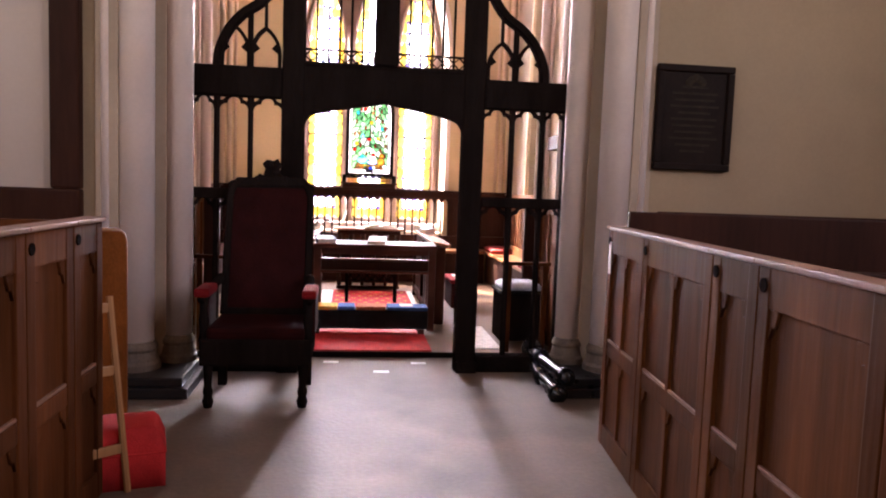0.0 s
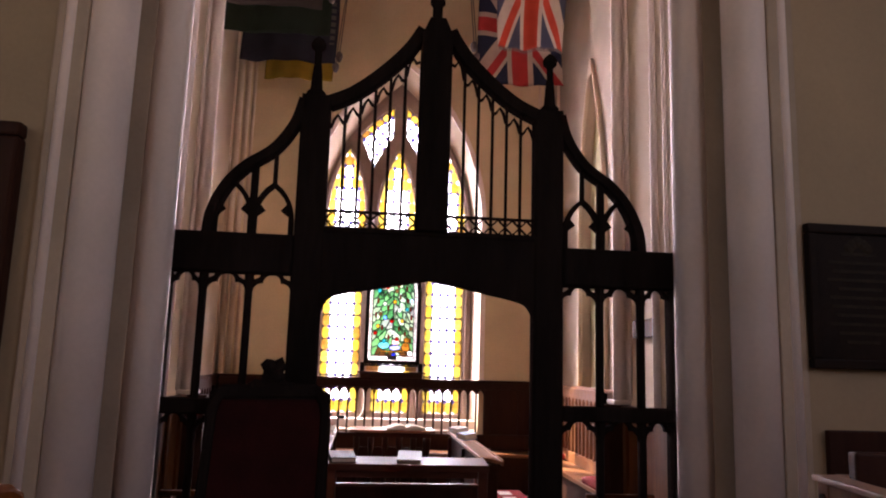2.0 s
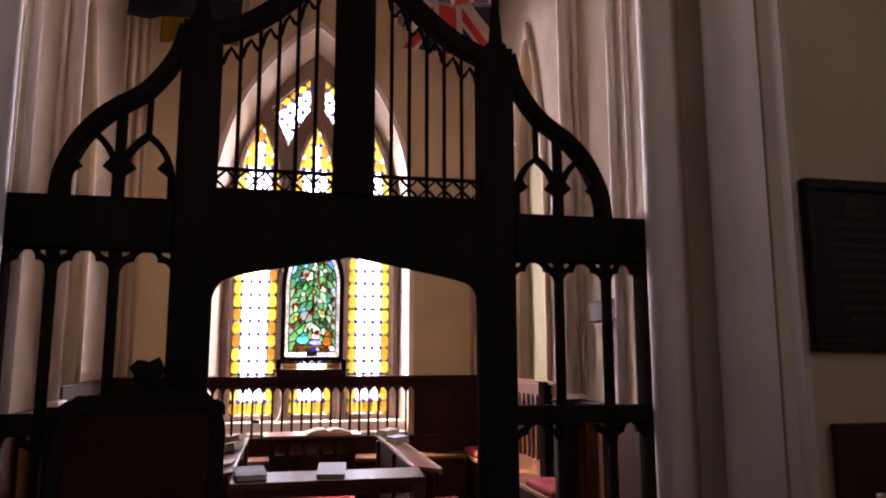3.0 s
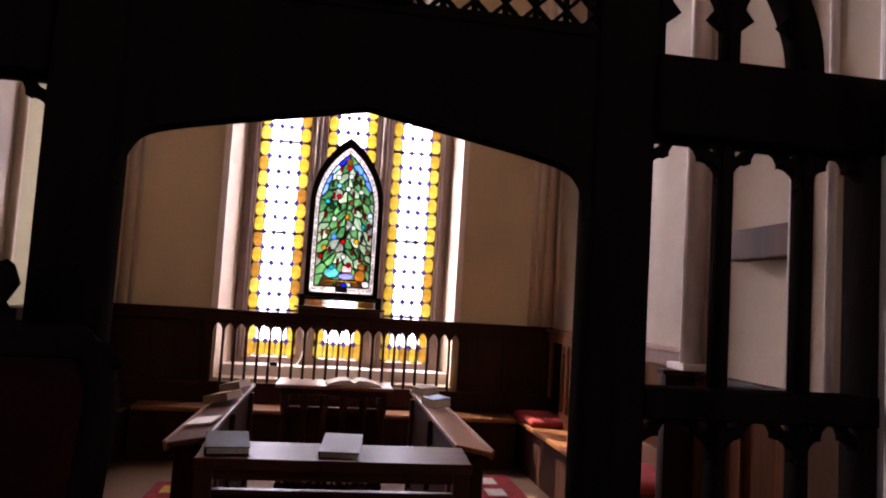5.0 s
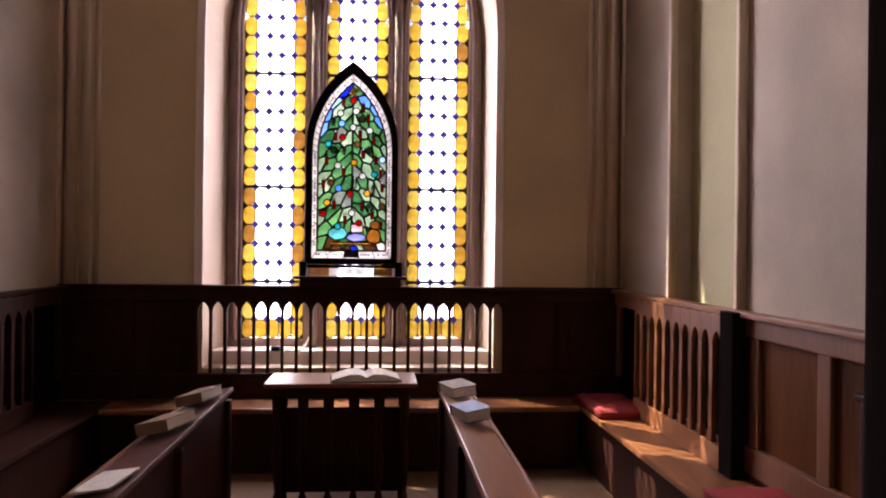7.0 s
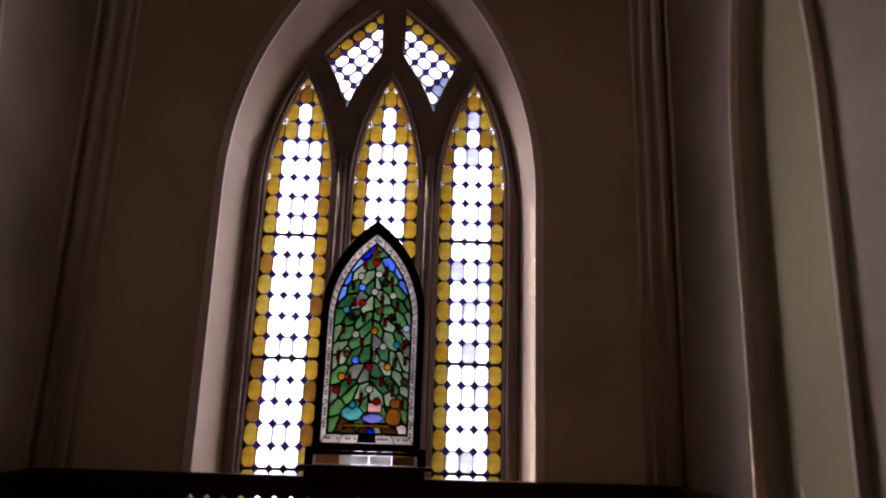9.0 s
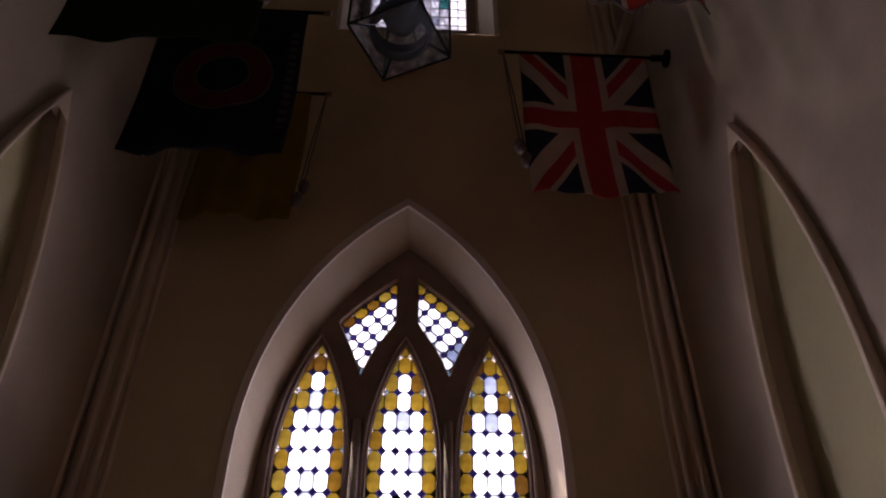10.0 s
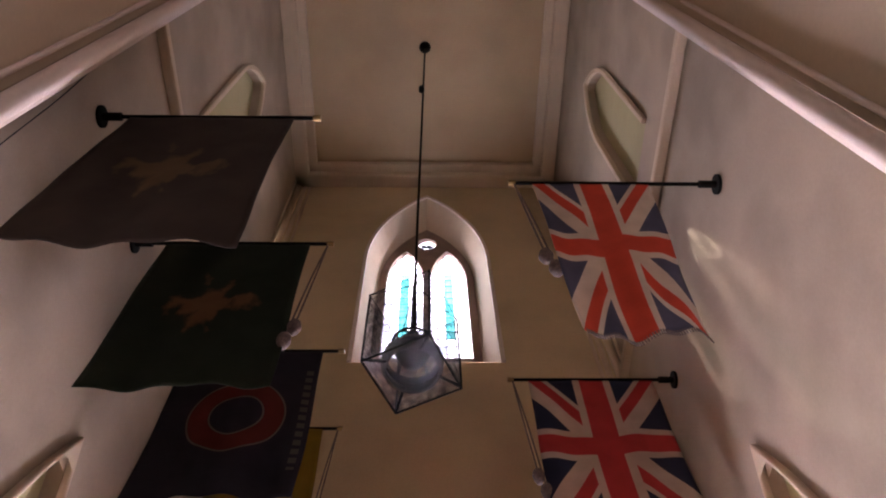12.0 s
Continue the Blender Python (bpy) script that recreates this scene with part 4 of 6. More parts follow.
# ---- the choir desks ----
def book(at, turn, w, d, h, cover, label, tilt=0.0, opened=False):
    b = thing("book", label, "book", at, turn, group="books on the desks")
    b.matrix_basis = pose(*at, 0, 0, turn) @ pose(0, 0, 0, tilt, 0, 0)
    if opened:
        for s in (1, -1):
            bm = bmesh.new()
            prof = [(0.0, 0.002), (0.0, h * 0.55), (0.10 * w, h), (0.25 * w, h * 0.95), (0.40 * w, h * 0.55), (0.49 * w, h * 0.25), (0.49 * w, 0.002)]
            f0 = [bm.verts.new((s * x, -d / 2, z)) for x, z in prof]
            f1 = [bm.verts.new((s * x, d / 2, z)) for x, z in prof]
            for k in range(len(prof)):
                q = (k + 1) % len(prof)
                bm.faces.new((f0[k], f0[q], f1[q], f1[k]))
            bm.faces.new(f0[::-1])
            bm.faces.new(f1)
            part("page_block", bm, M_PAPER, b)
        part("cover", box(-0.51 * w, 0.51 * w, -d / 2 - 0.006, d / 2 + 0.006, -0.004, 0.002, 0.001), cover, b)
        return b
    part("page_block", box(-w / 2 + 0.006, w / 2 - 0.006, -d / 2 + 0.006, d / 2 - 0.006, 0.004, h - 0.004, 0.002), M_PAPER, b)
    part("cover", box(-w / 2, w / 2, -d / 2, d / 2, 0.0, 0.004, 0.001), cover, b)
    part("cover", box(-w / 2, w / 2, -d / 2, d / 2, h - 0.004, h, 0.001), cover, b)
    part("spine", box(-w / 2 - 0.003, -w / 2 + 0.004, -d / 2, d / 2, 0.0, h, 0.002), cover, b)
    return b


F = 0.045
desk = thing("choir_desk", "dark mahogany reading desk with sloping top and open legs", "desk", (0, 0, F), group="choir desks")
slope = pose(0, 1.42, 0.80, 6, 0, 0)
part("desk_top", box(-0.57, 0.59, -0.135, 0.12, 0.0, 0.028, 0.008, m=slope), M_DESK, desk)
part("book_ledge", box(-0.57, 0.59, -0.15, -0.135, -0.012, 0.036, 0.005, m=slope), M_DESK, desk)
for x in (-0.53, 0.55):
    part("leg", box(x - 0.035, x + 0.035, 1.30, 1.37, 0, 0.80, 0.008), M_DESK, desk)
    part("leg", box(x - 0.035, x + 0.035, 1.46, 1.53, 0, 0.80, 0.008), M_DESK, desk)
    part("side_rail", box(x - 0.012, x + 0.012, 1.36, 1.47, 0.2, 0.26, 0.004), M_DESK, desk)
part("apron", box(-0.53, 0.54, 1.325, 1.35, 0.72, 0.80, 0.004), M_DESK, desk)
part("rail", box(-0.55, 0.56, 1.315, 1.36, 0.66, 0.682, 0.006), M_DESK, desk)
part("rail_board", box(-0.54, 0.55, 1.33, 1.35, 0.57, 0.66, 0.003), M_OAK, desk)
part("rail", box(-0.55, 0.56, 1.305, 1.365, 0.545, 0.57, 0.006), M_DESK, desk)
for s in (1, -1):
    d = thing("choir_desk", "long dark side desk with a sloping book rest", "desk", (0, 0, F), group="choir desks")
    m = pose(s * 0.655, 2.62, 0.80, 0, s * 10, 0)
    # Top colour carries the light: paler wood on the sunny south desk.
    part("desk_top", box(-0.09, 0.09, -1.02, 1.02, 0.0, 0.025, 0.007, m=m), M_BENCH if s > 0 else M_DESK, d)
    part("book_ledge", box(*sorted((s * 0.09, s * 0.105)), -1.02, 1.02, -0.01, 0.035, 0.004, m=m), M_BENCH, d)
    part("front_panel", box(*sorted((s * 0.60, s * 0.625)), 1.64, 3.62, 0.10, 0.79, 0.005), M_OAK, d)
    for y in (1.66, 2.62, 3.58):
        part("standard", box(*sorted((s * 0.57, s * 0.72)), y - 0.03, y + 0.03, 0.0, 0.78, 0.012), M_OAK, d)
    part("rail", box(*sorted((s * 0.575, s * 0.65)), 1.64, 3.62, 0.06, 0.14, 0.006), M_OAK, d)
table = thing("reading_table", "small dark table with turned legs beneath the window", "table", (0, 0, F))
part("tabletop", box(-0.445, 0.465, 3.86, 4.26, 0.785, 0.812, 0.008), M_BENCH, table)
part("apron", box(-0.40, 0.42, 3.90, 4.22, 0.735, 0.785, 0.006), M_OAK, table)
part("back_panel", box(-0.40, 0.42, 4.19, 4.21, 0.06, 0.60, 0.004), M_OAK, table)
for x in (-0.37, -0.218, -0.066, 0.086, 0.238, 0.39):
    prof = [(0.024, 0.05), (0.024, 0.12), (0.014, 0.15), (0.022, 0.24), (0.03, 0.34), (0.016, 0.44), (0.022, 0.48), (0.016, 0.54), (0.030, 0.62), (0.034, 0.735)]
    part("baluster", lathe(prof, x, 3.93, 12), M_OAK, table, smooth=True)
for x in (-0.37, 0.39):
    part("leg", lathe([(0.03, 0), (0.03, 0.12), (0.018, 0.16), (0.03, 0.36), (0.018, 0.55), (0.03, 0.62), (0.03, 0.70)], x, 4.18, 12), M_OAK, table, smooth=True)
part("stretcher", box(-0.40, 0.42, 3.90, 3.96, 0.02, 0.06, 0.006), M_OAK, table)
book((0.15, 4.02, F + 0.815), 4, 0.42, 0.24, 0.045, M_BLACKCLOTH, "open book with pale pages on the table", opened=True)
book((-0.46, 1.44, F + 0.832), 8, 0.18, 0.23, 0.035, M_BLACKCLOTH, "closed black prayer book on the front desk", tilt=6)
book((0.03, 1.45, F + 0.832), -6, 0.17, 0.25, 0.032, M_GREYCOVER, "closed prayer book with a worn grey cover on the desk", tilt=8)
book((0.66, 3.42, F + 0.84), -72, 0.20, 0.14, 0.055, M_BUFF, "thick pale-edged hymn book on the side desk", tilt=6)
book((0.66, 2.86, F + 0.84), -70, 0.17, 0.13, 0.055, M_BLUECOVER, "thick blue hymn book on the side desk", tilt=6)
book((-0.66, 3.28, F + 0.84), 76, 0.23, 0.14, 0.05, M_BUFF, "thick buff hymn book on the side desk", tilt=-13)
book((-0.66, 2.72, F + 0.84), 72, 0.22, 0.15, 0.05, M_BUFF, "worn buff hymn book on the side desk", tilt=-13)
book((-0.66, 2.02, F + 0.835), 84, 0.22, 0.13, 0.008, M_PAPER, "thin white service sheet on the side desk", tilt=-8)

# ---- carpets and kneelers ----
rug_front = tagged(part("carpet", box(-0.58, 0.47, 0.43, 1.30, F + 0.001, F + 0.014, 0.004), M_RED), "red patterned carpet strip inside the doorway", "carpet")
rug = tagged(part("carpet", box(-0.43, 0.50, 1.60, 3.80, F + 0.005, F + 0.018, 0.004), M_RED), "red patterned carpet between the desks", "carpet")
tagged(part("rug", box(-0.57, 0.57, 1.62, 3.85, F + 0.0005, F + 0.0045, 0.001), M_PALE), "pale patterned rug under the red carpet", "rug")
bm = bmesh.new()
for i in range(7):
    for j in range(13):
        cx, cy = -0.37 + i * 0.135 + (0.065 if j % 2 else 0), 1.7 + j * 0.16
        if cx < 0.46:
            tips = [bm.verts.new((cx + (0.036 if k % 2 == 0 else 0.013) * math.cos(k * math.pi / 5), cy + (0.036 if k % 2 == 0 else 0.013) * math.sin(k * math.pi / 5), F + 0.0195)) for k in range(10)]
            bm.faces.new(tips)
            bm.faces.new([bm.verts.new(v.co - Vector((0, 0, 0.0013))) for v in reversed(tips)])
part("flower_pattern", bm, M_YELLOW, rug, "pale yellow woven flowers")["kind"] = "stuff"
bm = bmesh.new()
for i in range(10):
    for j in range(4):
        lathe([(0.018, F + 0.0142), (0.010, F + 0.016)], -0.52 + i * 0.105 + (0.05 if j % 2 else 0), 0.50 + j * 0.12, 6, bm)
part("flower_pattern", bm, M_FADED, rug_front, "faded woven flowers")["kind"] = "stuff"
kn = thing("long_kneeler", "long dark kneeling bench with blue, red and yellow needlework top", "kneeler", (0, 0, F))
part("body", box(-0.58, 0.50, 1.06, 1.26, 0.06, 0.24, 0.02), M_BLACKCLOTH, kn)
for x0, x1, mt in ((-0.58, -0.33, M_YELLOW), (-0.33, -0.17, M_BLUE), (-0.16, 0.11, M_RUST), (0.12, 0.50, M_BLUE)):
    part("needlework_panel", box(x0 + 0.003, x1 - 0.003, 1.055, 1.265, 0.235, 0.27, 0.012), mt, kn)
part("emblem", box(0.24, 0.36, 1.10, 1.22, 0.271, 0.276, 0.002), M_PALE, kn)
for x in (-0.52, 0.44):
    for y in (1.09, 1.23):
        part("foot", box(x - 0.03, x + 0.03, y - 0.02, y + 0.02, 0.0, 0.06, 0.006), M_OAK, kn)
for s, y0, y1 in ((1, 2.58, 3.22), (-1, 2.36, 3.0)):
    k2 = thing("kneeler", "red needlework kneeler with pale squares beside the desk", "kneeler", (s * (1.08 if s > 0 else 0.90), (y0 + y1) / 2, F), group="kneelers beside the desks")
    h = 0.33 if s > 0 else 0.29
    part("body", box(-0.15, 0.15, -0.3, 0.3, 0.0, h - 0.04, 0.02), M_DARKRED, k2)
    part("top", box(-0.16, 0.16, -0.305, 0.305, h - 0.045, h, 0.018), M_CRIMSON, k2)
    for y in (-0.18, 0.10):
        part("pale_square", box(-0.09, 0.03, y - 0.08, y + 0.08, h + 0.001, h + 0.005, 0.002), M_PALE if s > 0 else M_YELLOW, k2)
st = thing("low_stool", "low dark stool with a pierced carved rail", "stool", (0.02, 2.95, F + 0.018))
part("top", box(-0.30, 0.30, -0.14, 0.02, 0.385, 0.40, 0.006), M_RED, st, "red plush seat")
arcs = []
for k in range(6):
    a, b, g = -0.285 + 0.095 * k, -0.285 + 0.095 * (k + 1), 0.009
    m, zm = (a + b) / 2, 0.317
    arcs += [[(a + 2 * g, 0.262), (b - 2 * g, 0.262), (m, zm - g)], [(a + 2 * g, 0.372), (b - 2 * g, 0.372), (m, zm + g)]]
    arcs += [[(a + g / 2, 0.272), (a + g / 2, 0.362), (m - g, zm)], [(b - g / 2, 0.272), (b - g / 2, 0.362), (m + g, zm)]]
finish("pierced_rail", plate([rect(-0.29, 0.29, 0.25, 0.385), *arcs], -0.135, -0.115, 0.001), M_SCREEN, st)
for x in (-0.28, 0.28):
    for y in (-0.11, 0.0):
        part("leg", box(x - 0.02, x + 0.02, y - 0.02, y + 0.02, 0, 0.385, 0.005), M_SCREEN, st)
har = thing("black_cabinet", "low black cabinet inside the screen", "cabinet", (1.36, 1.02, F))
part("body", box(-0.24, 0.14, -0.24, 0.13, 0.02, 0.455, 0.015), M_SCREEN, har)
part("top", box(-0.26, 0.15, -0.26, 0.135, 0.455, 0.48, 0.008), M_BLACKCLOTH, har)
cushion(0.36, 0.33, 0.07, M_CLOTH, "pale blue-white folded cloth on the black cabinet", (1.31, 0.96, F + 0.481), name="folded_cloth", piping=False)
rug = tagged(part("rug", box(0.80, 1.09, 0.55, 1.50, F + 0.001, F + 0.012, 0.003), M_PALE), "grey and white patterned rug behind the screen", "rug")
for f in (1, -1):
    pole = thing("handrail", "dark wooden handrail on slim posts behind the screen", "handrail", (0, 0, F), group="handrails behind the screen")
    part("rail", box(*sorted((f * 1.04, f * 1.47)), 0.44, 0.48, 0.745, 0.775, 0.01), M_PEW, pole)
    for x in (1.11, 1.42):
        part("post", box(*sorted((f * (x - 0.022), f * (x + 0.022))), 0.44, 0.48, 0, 0.745, 0.006), M_PEW, pole)
    pe = thing("stall_end", "dark panelled oak stall end below the arch shaft", "stall end", (f * 1.50, 1.20, F), group="stall ends beside the arch")
    part("board", box(-0.10, 0.10, -0.025, 0.025, 0, 1.255, 0.01), M_OAK, pe)
    part("capping", box(-0.11, 0.11, -0.035, 0.035, 1.255, 1.275, 0.006), M_OAK, pe)
    for x in (-0.075, 0.075):
        part("stile", box(x - 0.025, x + 0.025, -0.038, -0.026, 0.05, 1.25, 0.005), M_OAK, pe)
sh = tagged(part("wall_shelf", box(1.505, 1.583, 0.456, 0.87, 1.79, 1.91, 0.008), M_PEW), "plain brown wooden board fixed to the wall", "shelf")

# ---- stained glass panel on the ledge ----
PX = 0.014
led = thing("panel_stand", "wooden stand with a ledge below the stained glass panel", "stand")
part("bracket", box(PX - 0.38, PX + 0.38, YB - 0.20, YB - 0.02, 1.375, 1.43, 0.01), M_OAK, led)
part("shelf", box(PX - 0.42, PX + 0.42, YB - 0.22, YB - 0.02, 1.43, 1.452, 0.006), M_OAK, led)
for s in (1, -1):
    part("upright", box(*sorted((PX + s * 0.33, PX + s * 0.385)), YB - 0.16, YB - 0.08, 1.452, 1.56, 0.006), M_IRON, led)
for x0, x1, mt in ((-0.31, -0.17, G_BROWN), (-0.165, 0.02, G_WHITE), (0.025, 0.165, G_WHITE), (0.17, 0.31, G_BROWN)):
    part("glass_strip", box(PX + x0, PX + x1, YB - 0.125, YB - 0.118, 1.458, 1.512, 0.001), mt, led)
part("top_bar", box(PX - 0.33, PX + 0.33, YB - 0.135, YB - 0.108, 1.514, 1.538, 0.003), M_IRON, led)
sg = thing("stained_glass_panel", "pointed stained glass panel of a decorated tree, black framed", "stained glass", (PX, YB - 0.12, 0))
A_OUT, A_IN, A_PIC = lancet(0, 0.345, 1.54, 2.42, 3.075), lancet(0, 0.300, 1.585, 2.40, 2.985), lancet(0, 0.258, 1.645, 2.38, 2.915)
finish("frame", plate([A_OUT, A_IN], -0.025, 0.025, 0.006), M_SCREEN, sg)
sg_lead, sg_mark = bmesh.new(), bmesh.new()
rng = random.Random(5)


def half(poly, a, b, keep):
    """The part of a convex outline on one side of the line through a and b."""
    out = []
    side = lambda p: keep * ((b[0] - a[0]) * (p[1] - a[1]) - (b[1] - a[1]) * (p[0] - a[0]))
    for p, q in zip(poly, poly[1:] + poly[:1]):
        dp, dq = side(p), side(q)
        if dp >= 0:
            out.append(p)
        if (dp > 0 > dq) or (dp < 0 < dq):
            f = dp / (dp - dq)
            out.append((p[0] + (q[0] - p[0]) * f, p[1] + (q[1] - p[1]) * f))
    return out if len(out) > 2 else []


def cut_away(polys, holes):
    """Convex outlines less convex holes, as convex outlines."""
    for hole in holes:
        hx, hz = [p[0] for p in hole], [p[1] for p in hole]
        done = []
        for poly in polys:
            if max(p[0] for p in poly) < min(hx) or min(p[0] for p in poly) > max(hx) or max(p[1] for p in poly) < min(hz) or min(p[1] for p in poly) > max(hz):
                done.append(poly)
                continue
            rest, bits = poly, []
            for a, b in zip(hole, hole[1:] + hole[:1]):
                bit = half(rest, a, b, -1)
                if bit and abs(area(bit)) > 1e-7:
                    bits.append(bit)
                rest = half(rest, a, b, 1)
                if not rest:
                    break
            done += bits if rest else [poly]
        polys = done
    return polys


def prism(bm, poly, y0, y1):
    f = [bm.verts.new((x, y0, z)) for x, z in poly]
    b = [bm.verts.new((x, y1, z)) for x, z in poly]
    for k in range(len(poly)):
        q = (k + 1) % len(poly)
        bm.faces.new((f[k], f[q], b[q], b[k]))
    bm.faces.new(f[::-1])
    bm.faces.new(b)


def sheet(bm, bits, y0, y1):
    """One joined plate from outlines that lie edge to edge."""
    pts, rings = [], []
    for bit in bits:
        rings.append(list(range(len(pts), len(pts) + len(bit))))
        pts += [Vector((x, z)) for x, z in bit]
    got = flat_geometry.delaunay_2d_cdt(pts, [], rings, 1, 1e-5)
    f = [bm.verts.new((p[0], y0, p[1])) for p in got[0]]
    b = [bm.verts.new((p[0], y1, p[1])) for p in got[0]]
    uses = collections.Counter(tuple(sorted(e)) for t in got[2] for e in zip(t, t[1:] + t[:1]))
    for t in got[2]:
        bm.faces.new([f[i] for i in t])
        bm.faces.new([b[i] for i in reversed(t)])
    for (i, j), n in uses.items():
        if n == 1:
            bm.faces.new((f[i], f[j], b[j], b[i]))
    bmesh.ops.delete(bm, geom=[v for v in bm.verts if not v.link_faces], context="VERTS")


def piece(poly, mat, name="glass_piece", holes=(), lead=0.0072):
    """One piece of glass with its lead, cut round the pieces set into it."""
    cx, cz = sum(p[0] for p in poly) / len(poly), sum(p[1] for p in poly) / len(poly)
    bm = bmesh.new()
    bits = [[(x - cx, z - cz) for x, z in bit] for bit in cut_away([poly], holes) if abs(area(bit)) > 4e-6]
    if bits:
        sheet(bm, bits, -0.0025, 0.0025)
    ob = part(name, bm, mat, sg)
    ob.location = (cx, 0, cz)
    for p, q in zip(poly, poly[1:] + poly[:1]):
        if math.dist(p, q) > 0.002:
            st = strip([p, q], lead * 2)
            for bit in cut_away([st if area(st) > 0 else st[::-1]], holes):
                prism(sg_lead, bit, -0.0045, 0.0045)
    return ob


disc = lambda x, z, r, n=10: [(x + r * math.cos(t * 2 * math.pi / n), z + r * math.sin(t * 2 * math.pi / n)) for t in range(n)]
BAUBLES = [(0.005, 2.782, "R"), (-0.093, 2.683, "W"), (0.025, 2.701, "W"), (0.07, 2.642, "A"), (-0.083, 2.607, "B"), (0.003, 2.579, "W"), (0.128, 2.557, "W"), (-0.076, 2.501, "R"), (-0.182, 2.451, "T"), (-0.139, 2.404, "W"), (0.039, 2.451, "G"), (0.124, 2.409, "R"), (0.226, 2.337, "B"), (0.014, 2.314, "A"), (-0.109, 2.287, "W"), (0.168, 2.226, "T"), (0.078, 2.211, "W"), (-0.16, 2.157, "G"), (-0.102, 2.116, "B"), (-0.012, 2.075, "R"), (0.112, 2.08, "A"), (-0.187, 2.008, "A"), (0.133, 1.977, "W"), (0.226, 1.985, "G"), (0.0, 1.931, "W"), (-0.216, 1.923, "R"), (0.053, 1.855, "R"), (-0.105, 1.828, "T")]
CANDLES = [(-0.071, 2.768), (0.078, 2.728), (-0.053, 2.665), (0.116, 2.652), (-0.144, 2.62), (-0.128, 2.508), (0.056, 2.526), (0.158, 2.485), (-0.063, 2.404), (0.082, 2.377), (-0.194, 2.323), (0.177, 2.332), (-0.066, 2.238), (0.214, 2.233), (-0.216, 2.148), (0.019, 2.156), (0.158, 2.107), (0.226, 2.125), (-0.134, 1.99), (0.076, 1.981), (-0.051, 1.878), (0.153, 1.918), (0.218, 1.837)]
TINT = {"R": G_RED, "W": G_WHITE, "A": G_GOLD, "B": G_SKY, "T": G_TEAL, "G": G_BROWN}
inset = [disc(x, z, 0.025) for x, z, c in BAUBLES]
flames = [disc(x, z + 0.038, 0.010, 6) for x, z in CANDLES]
sticks = [rect(x - 0.011, x + 0.011, z - 0.032, z + 0.028) for x, z in CANDLES]
free = [k for k in range(len(CANDLES)) if all(math.dist(CANDLES[k], (x, z)) > 0.045 for x, z, c in BAUBLES)]
star = disc(0, 2.845, 0.030, 8)
oval = lambda x, z, a, b, n=9: [(x + a * math.cos(t * 2 * math.pi / n), z + b * math.sin(t * 2 * math.pi / n)) for t in range(n)]
GIFTS = [(oval(0.165, 1.755, 0.055, 0.06), G_BEAR, "toy_body"), (oval(0.175, 1.842, 0.04, 0.034), G_BEAR, "toy_head"), (oval(-0.105, 1.775, 0.075, 0.05, 7), G_PALETEAL, "parcel"), (rect(-0.005, 0.085, 1.785, 1.845), G_PINK, "parcel"), (oval(0.035, 1.745, 0.075, 0.032, 7), G_VIOLET, "parcel"), (rect(-0.16, 0.17, 1.690, 1.706), G_GOLD, "toy_bar"), (oval(0.02, 1.664, 0.03, 0.02, 8), G_DEEP, "ball")]
holes = [g[0] for g in GIFTS] + inset + [sticks[k] for k in free] + [flames[k] for k in free] + [star]
# border of small white pieces
for (a, b), (c, d) in (((A_IN[i], A_IN[(i + 1) % len(A_IN)]), (A_PIC[i], A_PIC[(i + 1) % len(A_PIC)])) for i in range(len(A_IN))):
    cuts = max(1, round(math.dist(a, b) / 0.12))
    for k in range(cuts):
        t0, t1 = k / cuts, (k + 1) / cuts
        lerp = lambda p, q, t: (p[0] + (q[0] - p[0]) * t, p[1] + (q[1] - p[1]) * t)
        quad = [lerp(a, b, t0), lerp(a, b, t1), lerp(c, d, t1), lerp(c, d, t0)]
        piece(quad if area(quad) > 0 else quad[::-1], G_BORDER, lead=0.003)
        m0, m1 = lerp(quad[0], quad[3], 0.5), lerp(quad[1], quad[2], 0.5)
        if math.dist(m0, m1) > 0.05:
            n_l = int(math.dist(m0, m1) / 0.016)
            for u in range(1, n_l):
                p = lerp(m0, m1, u / n_l)
                if rng.random() < 0.75:
                    prism(sg_mark, disc(p[0], p[1], 0.0085, 5), -0.0045, -0.003)
